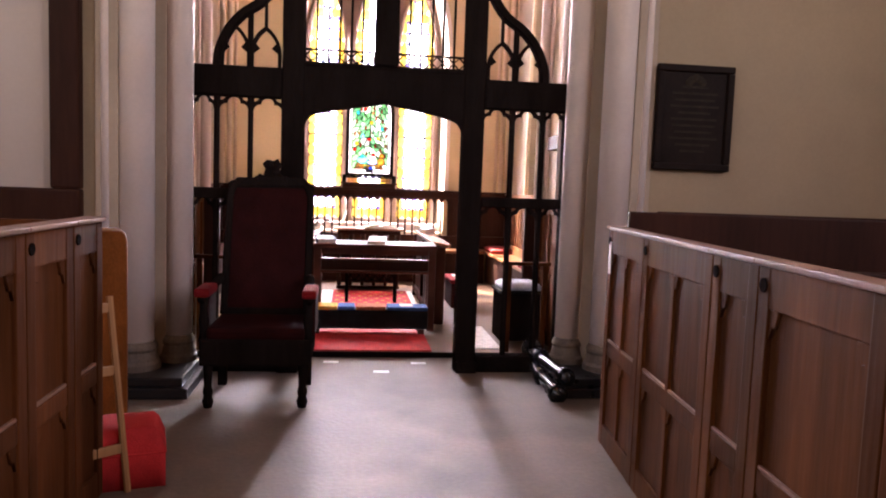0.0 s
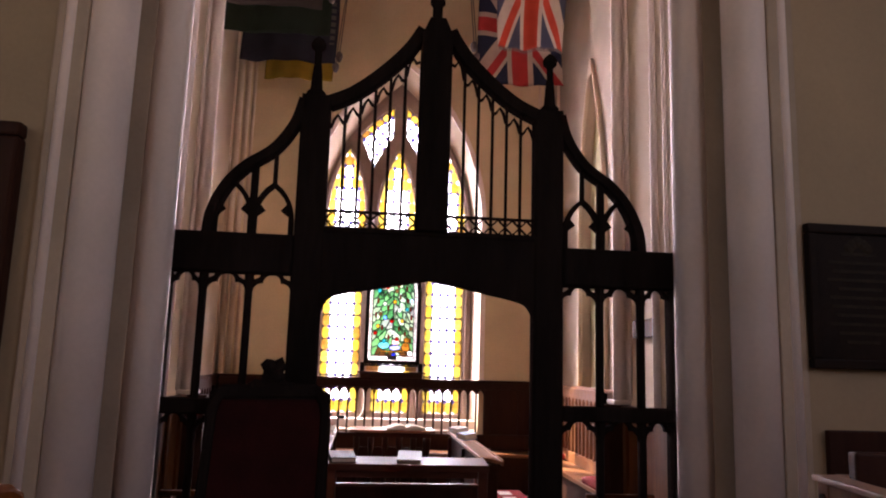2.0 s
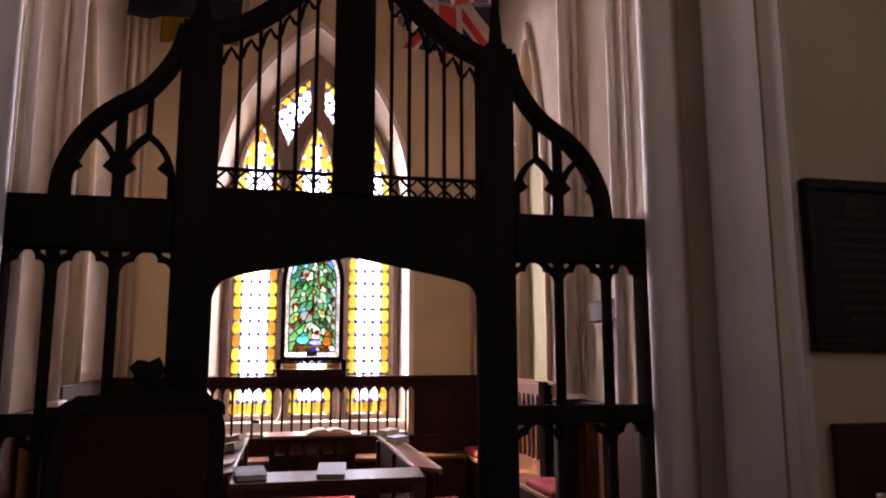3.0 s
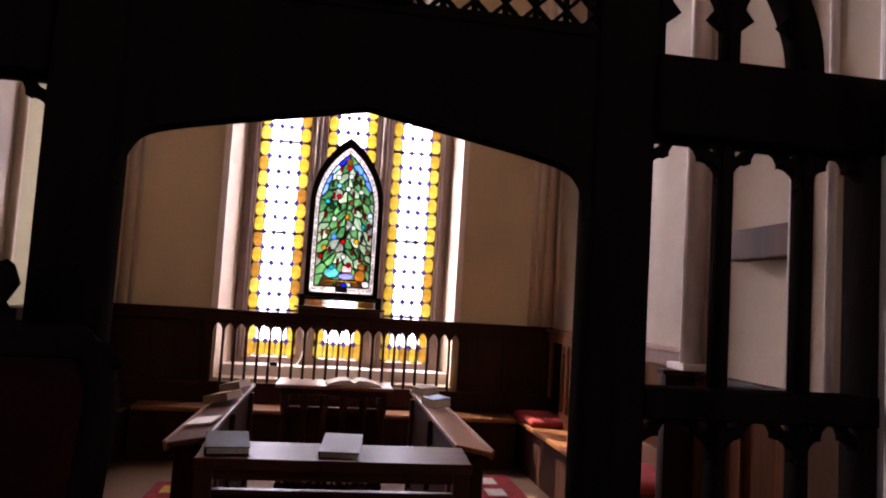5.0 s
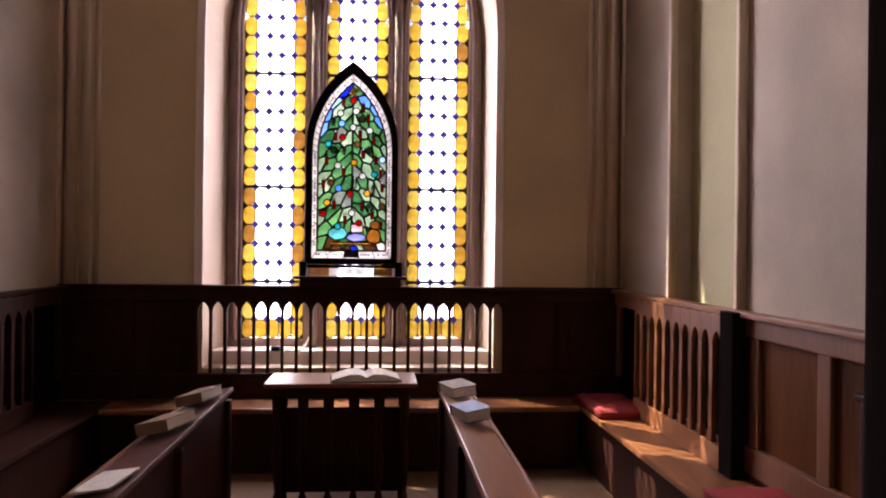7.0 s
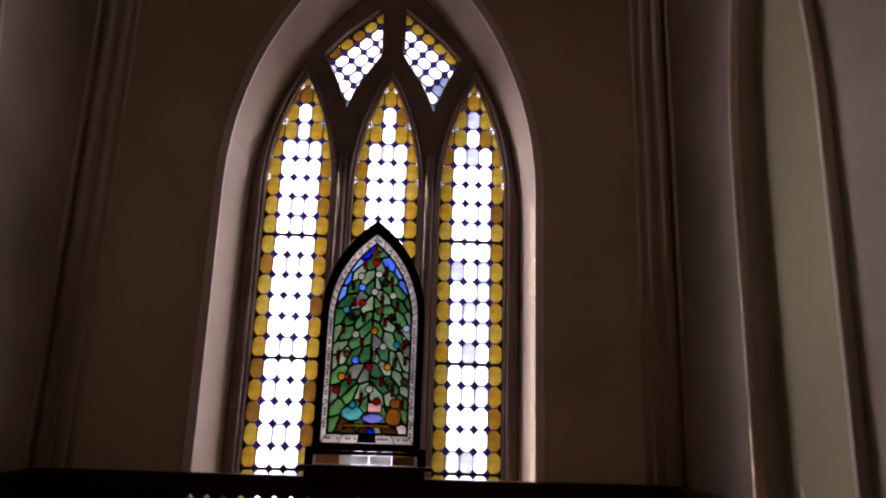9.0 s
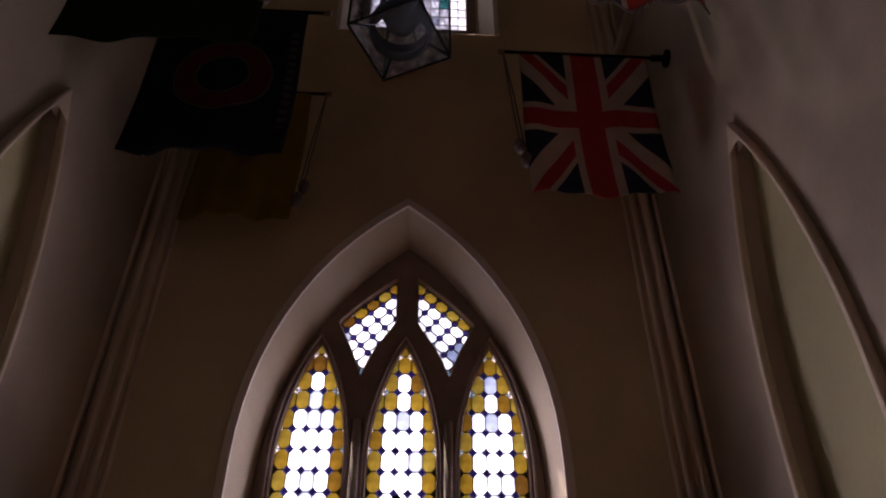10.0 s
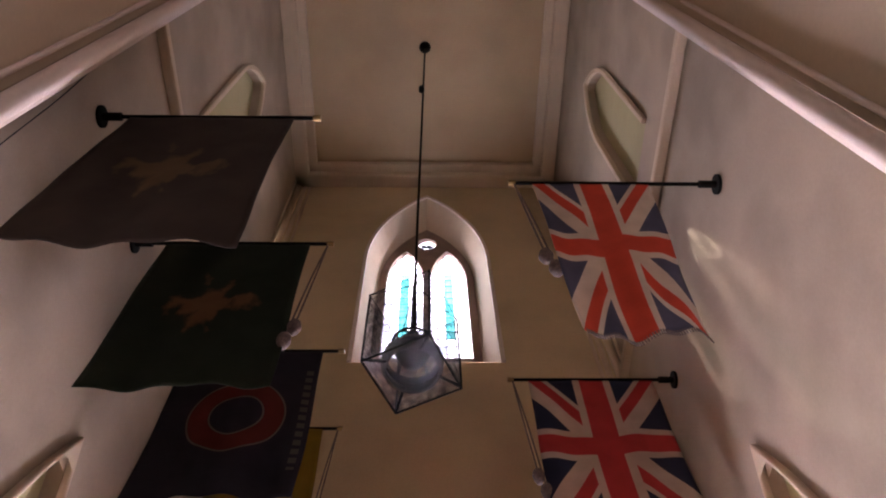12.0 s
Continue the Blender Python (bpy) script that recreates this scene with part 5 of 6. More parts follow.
# the picture, cut into irregular pieces
BOUGH = 1.9
for f in (1, -1):
    dx, dz = f * 0.62, -0.785
    to_cell = lambda p: ((p[0] * dx + p[1] * dz) / BOUGH, -p[0] * dz + p[1] * dx)
    from_cell = lambda q: (q[0] * BOUGH * dx - q[1] * dz, q[0] * BOUGH * dz + q[1] * dx)
    shape = A_PIC if area(A_PIC) > 0 else A_PIC[::-1]
    bent = [to_cell(p) for p in half(shape, (0.0, 1.0), (0.0, 3.2), -f)]
    bent = bent if area(bent) > 0 else bent[::-1]
    sites, tries = [], 0
    while tries < 6000:
        tries += 1
        p = (f * rng.uniform(0.004, 0.258), rng.uniform(1.655, 2.90))
        q = to_cell(p)
        if len(clip([(p[0] - 0.001, p[1]), (p[0] + 0.001, p[1]), (p[0], p[1] + 0.001)], shape)) > 2 and all(math.dist(q, o) > 0.054 for o in sites):
            sites.append(q)
    for q in sites:
        cell = bent
        for o in sites:
            if o is not q and math.dist(q, o) < 0.35 and cell:
                mx, mz, nx, nz = (q[0] + o[0]) / 2, (q[1] + o[1]) / 2, o[0] - q[0], o[1] - q[1]
                cell = half(cell, (mx, mz), (mx - nz, mz + nx), 1)
        if not cell or area(cell) < 0.0001:
            continue
        p = from_cell(q)
        cell = [from_cell(c) for c in cell]
        edge = 0.04 + 0.58 * (2.86 - p[1])
        if p[1] < 1.70:
            mat = rng.choice((G_BROWN, G_BROWN, G_BORDER))
        elif p[1] < 1.80:
            mat = rng.choice((G_PALE, G_BROWN, G_VIOLET, G_GREEN))
        elif abs(p[0]) > edge:
            mat = G_DEEP if p[1] > 2.77 else G_SKY
        else:
            mat = rng.choice((G_GREEN, G_GREEN, G_GREEN, G_PALE, G_PALE)) if abs(p[0]) < 0.19 else rng.choice((G_PALE, G_GREEN))
        piece(cell if area(cell) > 0 else cell[::-1], mat, holes=holes, lead=0.0074)
for poly, mat, nm in GIFTS:
    piece(poly, mat, nm, [h for h in inset if any(math.dist(h[0], p) < 0.06 for p in poly)], 0.004)
for hole, (x, z, c) in zip(inset, BAUBLES):
    piece(hole, TINT[c], "bauble", lead=0.004)
for k in free:
    near = [h for h in inset if math.dist(CANDLES[k], h[0]) < 0.12]
    piece(sticks[k], G_CANDLE, "candle", near, 0.003)
    piece(flames[k], G_WHITE, "flame", near, 0.002)
piece(star, G_WHITE, "star_glass", lead=0.003)
rays = [((0.062 if k % 2 == 0 else 0.022) * math.sin(k * math.pi / 5), 2.845 + (0.062 if k % 2 == 0 else 0.022) * math.cos(k * math.pi / 5)) for k in range(10)]
bm = bmesh.new()
prism(bm, rays, -0.0085, -0.0055)
part("star", bm, G_GOLD, sg, "gold five-pointed star")
part("lettering", sg_mark, M_LEAD, sg)["kind"] = "stuff"
bm = bmesh.new()
prism(bm, rect(-0.055, 0.055, 1.592, 1.640), -0.006, -0.0048)
part("name_plate", bm, M_LEAD, sg, "small dark lettered plate")
part("leading", sg_lead, M_LEAD, sg)["kind"] = "stuff"
cable = tagged(part("cable", tube(smooth_line([(-0.55, YB + 0.05, 0.90), (-0.46, YB + 0.03, 0.87), (-0.36, YB + 0.06, 0.88), (-0.31, YB + 0.12, 0.98), (-0.30, YB + 0.16, 1.10), (-0.33, YB + 0.10, 1.28), (-0.36, YB - 0.1, 1.45)]), 0.006, 6), M_WHITE, smooth=True), "thin white electric cable on the window sill", "cable")
plug = tagged(part("plug", box(-0.60, -0.53, YB + 0.03, YB + 0.08, 0.862, 0.90, 0.008), M_BLACKCLOTH), "small black plug adapter on the window sill", "plug")

# ---- banners, high on the walls ----
class Expr:
    """Arithmetic on shader sockets."""
    def __init__(self, nt):
        self.nt = nt

    def op(self, kind, *args):
        n = self.nt.nodes.new("ShaderNodeMath")
        n.operation = kind
        for k, a in enumerate(args):
            if isinstance(a, (int, float)):
                n.inputs[k].default_value = a
            else:
                self.nt.links.new(a, n.inputs[k])
        return n.outputs[0]

    def mix(self, fac, a, b):
        n = self.nt.nodes.new("ShaderNodeMix")
        n.data_type = "RGBA"
        self.nt.links.new(fac, n.inputs["Factor"])
        for key, v in (("A", a), ("B", b)):
            if isinstance(v, tuple):
                n.inputs[key].default_value = (*v, 1)
            else:
                self.nt.links.new(v, n.inputs[key])
        return n.outputs["Result"]


def cloth_material(name, draw):
    m = bpy.data.materials.new(name)
    m.use_nodes = True
    nt = m.node_tree
    b = nt.nodes["Principled BSDF"]
    b.inputs["Roughness"].default_value, b.inputs["Specular IOR Level"].default_value = 0.9, 0.1
    uv, sep = nt.nodes.new("ShaderNodeUVMap"), nt.nodes.new("ShaderNodeSeparateXYZ")
    nt.links.new(uv.outputs[0], sep.inputs[0])
    e = Expr(nt)
    x, y = e.op("SUBTRACT", e.op("MULTIPLY", sep.outputs[0], 2.0), 1.0), e.op("SUBTRACT", e.op("MULTIPLY", sep.outputs[1], 2.0), 1.0)
    col = draw(e, x, y)
    nz = nt.nodes.new("ShaderNodeTexNoise")
    nz.inputs["Scale"].default_value, nz.inputs["Detail"].default_value = 5, 6
    mr = nt.nodes.new("ShaderNodeMapRange")
    mr.inputs["To Min"].default_value, mr.inputs["To Max"].default_value = 0.65, 1.2
    tc = nt.nodes.new("ShaderNodeTexCoord")
    nt.links.new(tc.outputs["Object"], nz.inputs["Vector"])
    nt.links.new(nz.outputs["Fac"], mr.inputs["Value"])
    mx = nt.nodes.new("ShaderNodeMix")
    mx.data_type, mx.blend_type = "RGBA", "MULTIPLY"
    mx.inputs["Factor"].default_value = 1.0
    nt.links.new(col, mx.inputs["A"])
    nt.links.new(mr.outputs[0], mx.inputs["B"])
    nt.links.new(mx.outputs["Result"], b.inputs["Base Color"])
    wv = nt.nodes.new("ShaderNodeTexNoise")
    wv.inputs["Scale"].default_value = 220
    nt.links.new(tc.outputs["Object"], wv.inputs["Vector"])
    bp = nt.nodes.new("ShaderNodeBump")
    bp.inputs["Strength"].default_value, bp.inputs["Distance"].default_value = 0.25, 0.004
    nt.links.new(wv.outputs["Fac"], bp.inputs["Height"])
    nt.links.new(bp.outputs[0], b.inputs["Normal"])
    return m


def union_cloth(red, white, blue):
    """Upright crosses over broad and narrow diagonals; x runs down the cloth's fly, y along the hoist."""
    def draw(e, x, y):
        lt = lambda v, k: e.op("LESS_THAN", v, k)
        ab = lambda v: e.op("ABSOLUTE", v)
        d1, d2 = e.op("SUBTRACT", y, x), e.op("ADD", y, x)
        col = e.mix(lt(ab(d1), 0.30), blue, white)
        col = e.mix(lt(ab(d2), 0.30), col, white)
        flip = e.op("MULTIPLY", e.op("SIGN", x), 0.10)
        col = e.mix(lt(ab(e.op("ADD", d1, flip)), 0.11), col, red)
        col = e.mix(lt(ab(e.op("SUBTRACT", d2, flip)), 0.11), col, red)
        col = e.mix(e.op("MAXIMUM", lt(ab(x), 0.20), lt(ab(y), 0.30)), col, white)
        return e.mix(e.op("MAXIMUM", lt(ab(x), 0.12), lt(ab(y), 0.19)), col, red)
    return draw


def emblem_cloth(base, mark, ring=False, second=None):
    def draw(e, x, y):
        r = e.op("SQRT", e.op("ADD", e.op("POWER", e.op("ABSOLUTE", e.op("MULTIPLY", y, 1.0)), 2.0), e.op("POWER", e.op("ABSOLUTE", e.op("MULTIPLY", x, 1.35)), 2.0)))
        if ring:
            f = e.op("LESS_THAN", e.op("ABSOLUTE", e.op("SUBTRACT", r, 0.50)), 0.13)
            col = e.mix(f, base, mark)
            f = e.op("LESS_THAN", e.op("ABSOLUTE", e.op("SUBTRACT", e.op("ABSOLUTE", e.op("SUBTRACT", r, 0.50)), 0.145)), 0.012)
            col = e.mix(f, col, (0.12, 0.10, 0.08))
            f = e.op("MULTIPLY", e.op("LESS_THAN", e.op("ABSOLUTE", e.op("SUBTRACT", y, 0.88)), 0.05), e.op("LESS_THAN", e.op("FRACT", e.op("MULTIPLY", x, 9.0)), 0.6))
            return e.mix(e.op("MULTIPLY", f, e.op("LESS_THAN", e.op("ABSOLUTE", x), 0.7)), col, (0.075, 0.07, 0.06))
        nz = e.nt.nodes.new("ShaderNodeTexNoise")
        nz.inputs["Scale"].default_value, nz.inputs["Detail"].default_value = 9, 4
        e.nt.links.new(e.nt.nodes["UV Map"].outputs[0], nz.inputs["Vector"])
        ax, ay = e.op("ABSOLUTE", x), e.op("ABSOLUTE", y)
        d = e.op("MINIMUM", e.op("MAXIMUM", e.op("MULTIPLY", ax, 4.4), e.op("MULTIPLY", ay, 1.05)), e.op("MAXIMUM", e.op("MULTIPLY", ax, 1.6), e.op("MULTIPLY", ay, 3.2)))
        d = e.op("ADD", d, e.op("MULTIPLY", e.op("SUBTRACT", nz.outputs["Fac"], 0.5), 1.1))
        return e.mix(e.op("MINIMUM", 1.0, e.op("MAXIMUM", 0.0, e.op("MULTIPLY", e.op("SUBTRACT", 0.55, d), 5.0))), base, mark)
    return draw


def banner(label, x_wall, y, z, x0, x1, drop, mat, wave=0.03, shift=0.0, seed=0, taper=0.0, fringe=True, cord=True):
    """A cloth hung by its hoist from a pole that juts out of the wall."""
    s = 1 if x_wall > 0 else -1
    b = thing("banner", label, "flag", (x_wall, y, z), group="banners along the chapel walls")
    tip = (min(abs(x0), abs(x1)) - 0.12) * s - x_wall
    part("pole", tube([(0, 0, 0), (tip, 0, 0)], 0.014, 10), M_IRON, b)
    part("bracket", tube([(0, 0, 0), (-s * 0.05, 0, 0), (-s * 0.14, 0, 0)], 0.028, 12), M_IRON, b)
    part("wall_plate", tube([(0, 0, 0), (-s * 0.02, 0, 0)], 0.075, 18), M_IRON, b)
    part("finial", tube([(tip, 0, 0), (tip - s * 0.02, 0, 0), (tip - s * 0.05, 0, 0)], 0.022, 8), M_GILT, b)
    nu, nv = 26, 40
    bm = bmesh.new()
    uvl = bm.loops.layers.uv.new("UVMap")
    grid = []
    for j in range(nv + 1):
        v = j / nv
        row = []
        for i in range(nu + 1):
            u = i / nu
            x = x0 + (x1 - x0) * u - x_wall + shift * v - taper * v * (1 - u)
            fold = wave * v ** 0.7 * math.sin(u * 9 + seed + 1.5 * v) + 0.6 * wave * v * math.sin(u * 21 + seed * 2.1)
            row.append(bm.verts.new((x + 0.02 * v * math.sin(seed + v * 5), fold + 0.012 * noise.noise(Vector((u * 4, v * 4, seed))), -0.012 - drop * v + 0.015 * math.sin(u * 3 + seed) * v)))
        grid.append(row)
    for j in range(nv):
        for i in range(nu):
            f = bm.faces.new((grid[j][i], grid[j][i + 1], grid[j + 1][i + 1], grid[j + 1][i]))
            for lp, (a, c) in zip(f.loops, ((i, j), (i + 1, j), (i + 1, j + 1), (i, j + 1))):
                lp[uvl].uv = (c / nv, a / nu)
    mesh = bpy.data.meshes.new("cloth")
    bm.to_mesh(mesh)
    bm.free()
    ob = finish("cloth", mesh, mat, b, smooth=True)
    md = ob.modifiers.new("thickness", "SOLIDIFY")
    md.thickness = 0.004
    if fringe:
        bm = bmesh.new()
        for i in range(nu * 2):
            u = i / (nu * 2)
            x = x0 + (x1 - x0) * u - x_wall + shift - taper * (1 - u) + 0.02 * math.sin(seed + 5)
            fold = wave * math.sin(u * 9 + seed + 1.5) + 0.6 * wave * math.sin(u * 21 + seed * 2.1)
            zz = -0.012 - drop + 0.015 * math.sin(u * 3 + seed)
            tube([(x, fold, zz + 0.01), (x + 0.004, fold, zz - 0.03)], 0.004, 4, bm)
        part("fringe", bm, M_ROPE, b)["kind"] = "stuff"
    if cord:
        cx = tip - s * 0.01
        for k in (-1, 1):
            pts = smooth_line([(cx, 0, 0), (cx + s * (0.05 + 0.012 * k), 0.01, -0.5), (cx + s * (0.10 + 0.02 * k), 0.01, -1.08 - 0.07 * k)])
            part("cord", tube(pts, 0.007, 6), M_ROPE, b)
            px, py, pz = pts[-1]
            part("tassel", lathe([(0.010, pz + 0.02), (0.038, pz - 0.01), (0.046, pz - 0.05), (0.036, pz - 0.09), (0.02, pz - 0.12)], px, py, 12), M_ROPE, b, "dark woollen tassel", smooth=True)
    return b


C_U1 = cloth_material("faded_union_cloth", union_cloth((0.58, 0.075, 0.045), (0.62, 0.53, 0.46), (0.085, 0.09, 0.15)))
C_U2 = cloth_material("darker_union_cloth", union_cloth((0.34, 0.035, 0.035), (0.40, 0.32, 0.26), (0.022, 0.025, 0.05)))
C_BROWN = cloth_material("dark_brown_cloth", emblem_cloth((0.055, 0.042, 0.036), (0.13, 0.088, 0.05)))
C_GREEN = cloth_material("dark_green_cloth", emblem_cloth((0.020, 0.027, 0.018), (0.13, 0.065, 0.03)))
C_NAVY = cloth_material("navy_cloth", emblem_cloth((0.024, 0.022, 0.030), (0.10, 0.020, 0.016), ring=True))
C_YELL = cloth_material("yellow_cloth", emblem_cloth((0.24, 0.155, 0.02), (0.19, 0.12, 0.02)))
banner("faded red, white and blue union flag hung from a pole", W, 2.40, 6.44, 1.62, 0.78, 1.86, C_U1, 0.03, 0.02, 1, taper=0.2)
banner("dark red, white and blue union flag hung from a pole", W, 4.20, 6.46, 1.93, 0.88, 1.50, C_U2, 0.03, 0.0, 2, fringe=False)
banner("worn dark brown regimental banner with a faint emblem", -W, 1.89, 6.32, -1.93, -0.85, 1.75, C_BROWN, 0.02, 0.0, 3, fringe=False, cord=False)
banner("dark green banner with a small faded emblem", -W, 2.88, 6.40, -1.88, -0.83, 1.62, C_GREEN, 0.02, 0.0, 4, fringe=False)
banner("navy banner with a red ring emblem", -W, 3.86, 6.40, -1.86, -0.80, 1.50, C_NAVY, 0.03, 0.0, 5, fringe=False, cord=False)
banner("yellow banner hanging behind the others", -W, 4.70, 6.42, -1.70, -0.86, 1.40, C_YELL, 0.03, 0.0, 6, fringe=False)

# ---- hanging lantern ----
LX, LY = -0.08, 3.80
lan = thing("hanging_lantern", "black iron lantern with glass sides hung on a long rod", "lantern", (LX, LY, 0))
rose_at = (0.07, -0.88)
part("ceiling_rose", lathe([(0.09, H - 0.001), (0.09, H - 0.04), (0.04, H - 0.09), (0.015, H - 0.12)], *rose_at, 16), M_IRON, lan, smooth=True)
rod = [(rose_at[0], rose_at[1], H - 0.1), (0.0, 0.0, 7.30)]
part("rod", tube(rod, 0.013, 8), M_IRON, lan)
part("knuckle", lathe([(0.015, -0.09), (0.04, -0.06), (0.04, 0.06), (0.015, 0.09)], 0, 0, 12), M_IRON, lan, smooth=True).location = (0.029, -0.66, 11.4)
N6 = 4
hexa = lambda r, z, a0=0.33: [(r * math.cos(a0 + 2 * math.pi * k / N6), r * math.sin(a0 + 2 * math.pi * k / N6), z) for k in range(N6)]
lo, hi = hexa(0.40, 6.02), hexa(0.40, 6.95)
for k in range(N6):
    part("corner_bar", tube([lo[k], hi[k]], 0.009, 8), M_IRON, lan)
    part("bottom_bar", tube([lo[k], lo[(k + 1) % N6]], 0.009, 6), M_IRON, lan)
    part("top_bar", tube([hi[k], hi[(k + 1) % N6]], 0.004, 6), M_IRON, lan)
    part("top_arm", tube(smooth_line([hi[k], (hi[k][0] * 0.6, hi[k][1] * 0.6, 7.10), (0, 0, 7.32)]), 0.005, 6), M_IRON, lan)
    part("arm", tube([(lo[k][0], lo[k][1], 6.04), (0.20 * lo[k][0] / 0.4, 0.20 * lo[k][1] / 0.4, 6.10)], 0.012, 6), M_IRON, lan)
    bm = bmesh.new()
    a, b2, c, d2 = lo[k], lo[(k + 1) % N6], hi[(k + 1) % N6], hi[k]
    vs = [bm.verts.new(Vector(p)) for p in (a, b2, c, d2)]
    bm.faces.new(vs)
    ex = bmesh.ops.extrude_face_region(bm, geom=bm.faces[:])
    for v in [e for e in ex["geom"] if isinstance(e, bmesh.types.BMVert)]:
        v.co.x *= 0.99
        v.co.y *= 0.99
    part("pane", bm, G_PLAIN, lan, "clear glass pane").visible_shadow = False
bm = bmesh.new()
bm.faces.new([bm.verts.new((p[0] * 0.98, p[1] * 0.98, 6.022)) for p in lo])
bmesh.ops.solidify(bm, geom=bm.faces[:], thickness=0.004)
part("bottom_pane", bm, G_PLAIN, lan, "dusty glass bottom pane").visible_shadow = False
ring = [(0.23 * math.cos(t * math.pi / 16), 0.23 * math.sin(t * math.pi / 16), 6.16) for t in range(33)]
part("ring", tube(ring, 0.016, 8), M_IRON, lan)
part("band", lathe([(0.215, 6.06), (0.238, 6.10), (0.245, 6.16), (0.235, 6.22), (0.21, 6.25), (0.20, 6.24), (0.225, 6.20), (0.234, 6.16), (0.228, 6.10), (0.20, 6.07), (0.215, 6.06)], 0, 0, 32, cap=False), M_BAND, lan, "dark polished metal band", smooth=True)
ring = [(0.17 * math.cos(t * math.pi / 16), 0.17 * math.sin(t * math.pi / 16), 6.40) for t in range(33)]
part("ring", tube(ring, 0.012, 8), M_IRON, lan)
for k in range(6):
    t = k * math.pi / 3
    part("ring_strap", tube(smooth_line([(0.23 * math.cos(t), 0.23 * math.sin(t), 6.16), (0.22 * math.cos(t), 0.22 * math.sin(t), 6.3), (0.12 * math.cos(t), 0.12 * math.sin(t), 6.46), (0, 0, 6.52)]), 0.009, 6), M_IRON, lan)
part("lamp_body", lathe([(0.03, 6.14), (0.10, 6.20), (0.14, 6.30), (0.13, 6.40), (0.06, 6.48), (0.03, 6.60), (0.02, 7.30)], 0, 0, 16), M_IRON, lan, smooth=True)

# ---- things in the nave ----
chair = thing("bishops_chair", "tall carved dark chair with red leather back and arm pads", "chair", (-0.80, -0.65, 0))
for x in (-0.29, 0.29):
    part("front_leg", lathe([(0.026, 0), (0.036, 0.04), (0.026, 0.07), (0.032, 0.10), (0.024, 0.14), (0.034, 0.34), (0.034, 0.42)], x, -0.27, 12), M_SCREEN, chair, smooth=True)
    part("back_leg", box(x - 0.03, x + 0.03, 0.22, 0.28, 0, 0.46, 0.008), M_SCREEN, chair)
    part("back_stile", box(x * 0.93 - 0.03, x * 0.93 + 0.03, 0.20, 0.27, 0.44, 1.33, 0.012), M_SCREEN, chair)
    part("arm", tube(smooth_line([(x * 1.03, 0.22, 0.76), (x * 1.08, 0.0, 0.73), (x * 1.12, -0.20, 0.70), (x * 1.12, -0.30, 0.69)]), 0.03, 10), M_SCREEN, chair, smooth=True)
    part("arm_pad", box(x * 1.12 - 0.045, x * 1.12 + 0.045, -0.32, -0.02, 0.70, 0.755, 0.022), M_ARMPAD, chair, "deep red plush arm pad")
    part("arm_support", lathe([(0.034, 0.42), (0.024, 0.47), (0.032, 0.55), (0.022, 0.62), (0.034, 0.70)], x * 1.10, -0.26, 12), M_SCREEN, chair, smooth=True)
part("seat_frame", box(-0.34, 0.34, -0.31, 0.28, 0.27, 0.44, 0.015), M_SCREEN, chair)
for x in (-0.345, 0.345):
    part("arm_panel", box(x - 0.015, x + 0.015, -0.20, 0.22, 0.44, 0.70, 0.012), M_DARKRED, chair, "dark red padded arm panel")
part("seat", box(-0.30, 0.30, -0.30, 0.22, 0.43, 0.51, 0.03), M_DARKRED, chair)
back = lancet(0, 0.27, 0.52, 1.26, 1.36, 8)
finish("backrest", plate([back], 0.185, 0.245, 0.02), M_DARKRED, chair, "cracked dark red leather")
finish("back_frame", plate([arch_band(0, 0.255, 0.50, 1.27, 1.36, 0.05)], 0.175, 0.26, 0.012), M_SCREEN, chair)
part("back_rail", box(-0.28, 0.28, 0.18, 0.26, 0.46, 0.54, 0.01), M_SCREEN, chair)
crest = [(-0.30, 1.35), (-0.30, 1.38), (-0.27, 1.40), (-0.22, 1.38), (-0.17, 1.42), (-0.12, 1.415), (-0.09, 1.45), (-0.06, 1.44), (-0.05, 1.49), (-0.07, 1.52), (-0.04, 1.55), (0.0, 1.54), (0.04, 1.56), (0.06, 1.52), (0.04, 1.48), (0.07, 1.44), (0.12, 1.42), (0.17, 1.42), (0.22, 1.385), (0.27, 1.40), (0.30, 1.38), (0.30, 1.35), (0.0, 1.33)]
finish("crest", plate([crest], 0.19, 0.25, 0.008), M_SCREEN, chair, "carved foliage crest")
for k, (x, z, r) in enumerate(((-0.02, 1.51, 0.035), (0.03, 1.46, 0.03), (-0.2, 1.385, 0.022), (0.2, 1.385, 0.022), (-0.1, 1.41, 0.022), (0.1, 1.41, 0.022))):
    bm = bmesh.new()
    bmesh.ops.create_icosphere(bm, subdivisions=2, radius=r)
    for v in bm.verts:
        v.co *= 1 + 0.25 * noise.noise(v.co * 40 + Vector((k, 0, 0)))
    part("carved_leaf", bm, M_SCREEN, chair).location = (x, 0.19, z)


RAKE = pose(0, 0.23, 0.46, -16, 0, 0) @ Matrix.Scale(1.06, 4, (0, 0, 1)) @ pose(0, -0.23, -0.46)
for ob in chair.children:
    if ob.name.split(".")[0] in ("back_stile", "backrest", "back_frame", "back_rail", "crest", "carved_leaf"):
        ob.matrix_basis = RAKE @ ob.matrix_basis


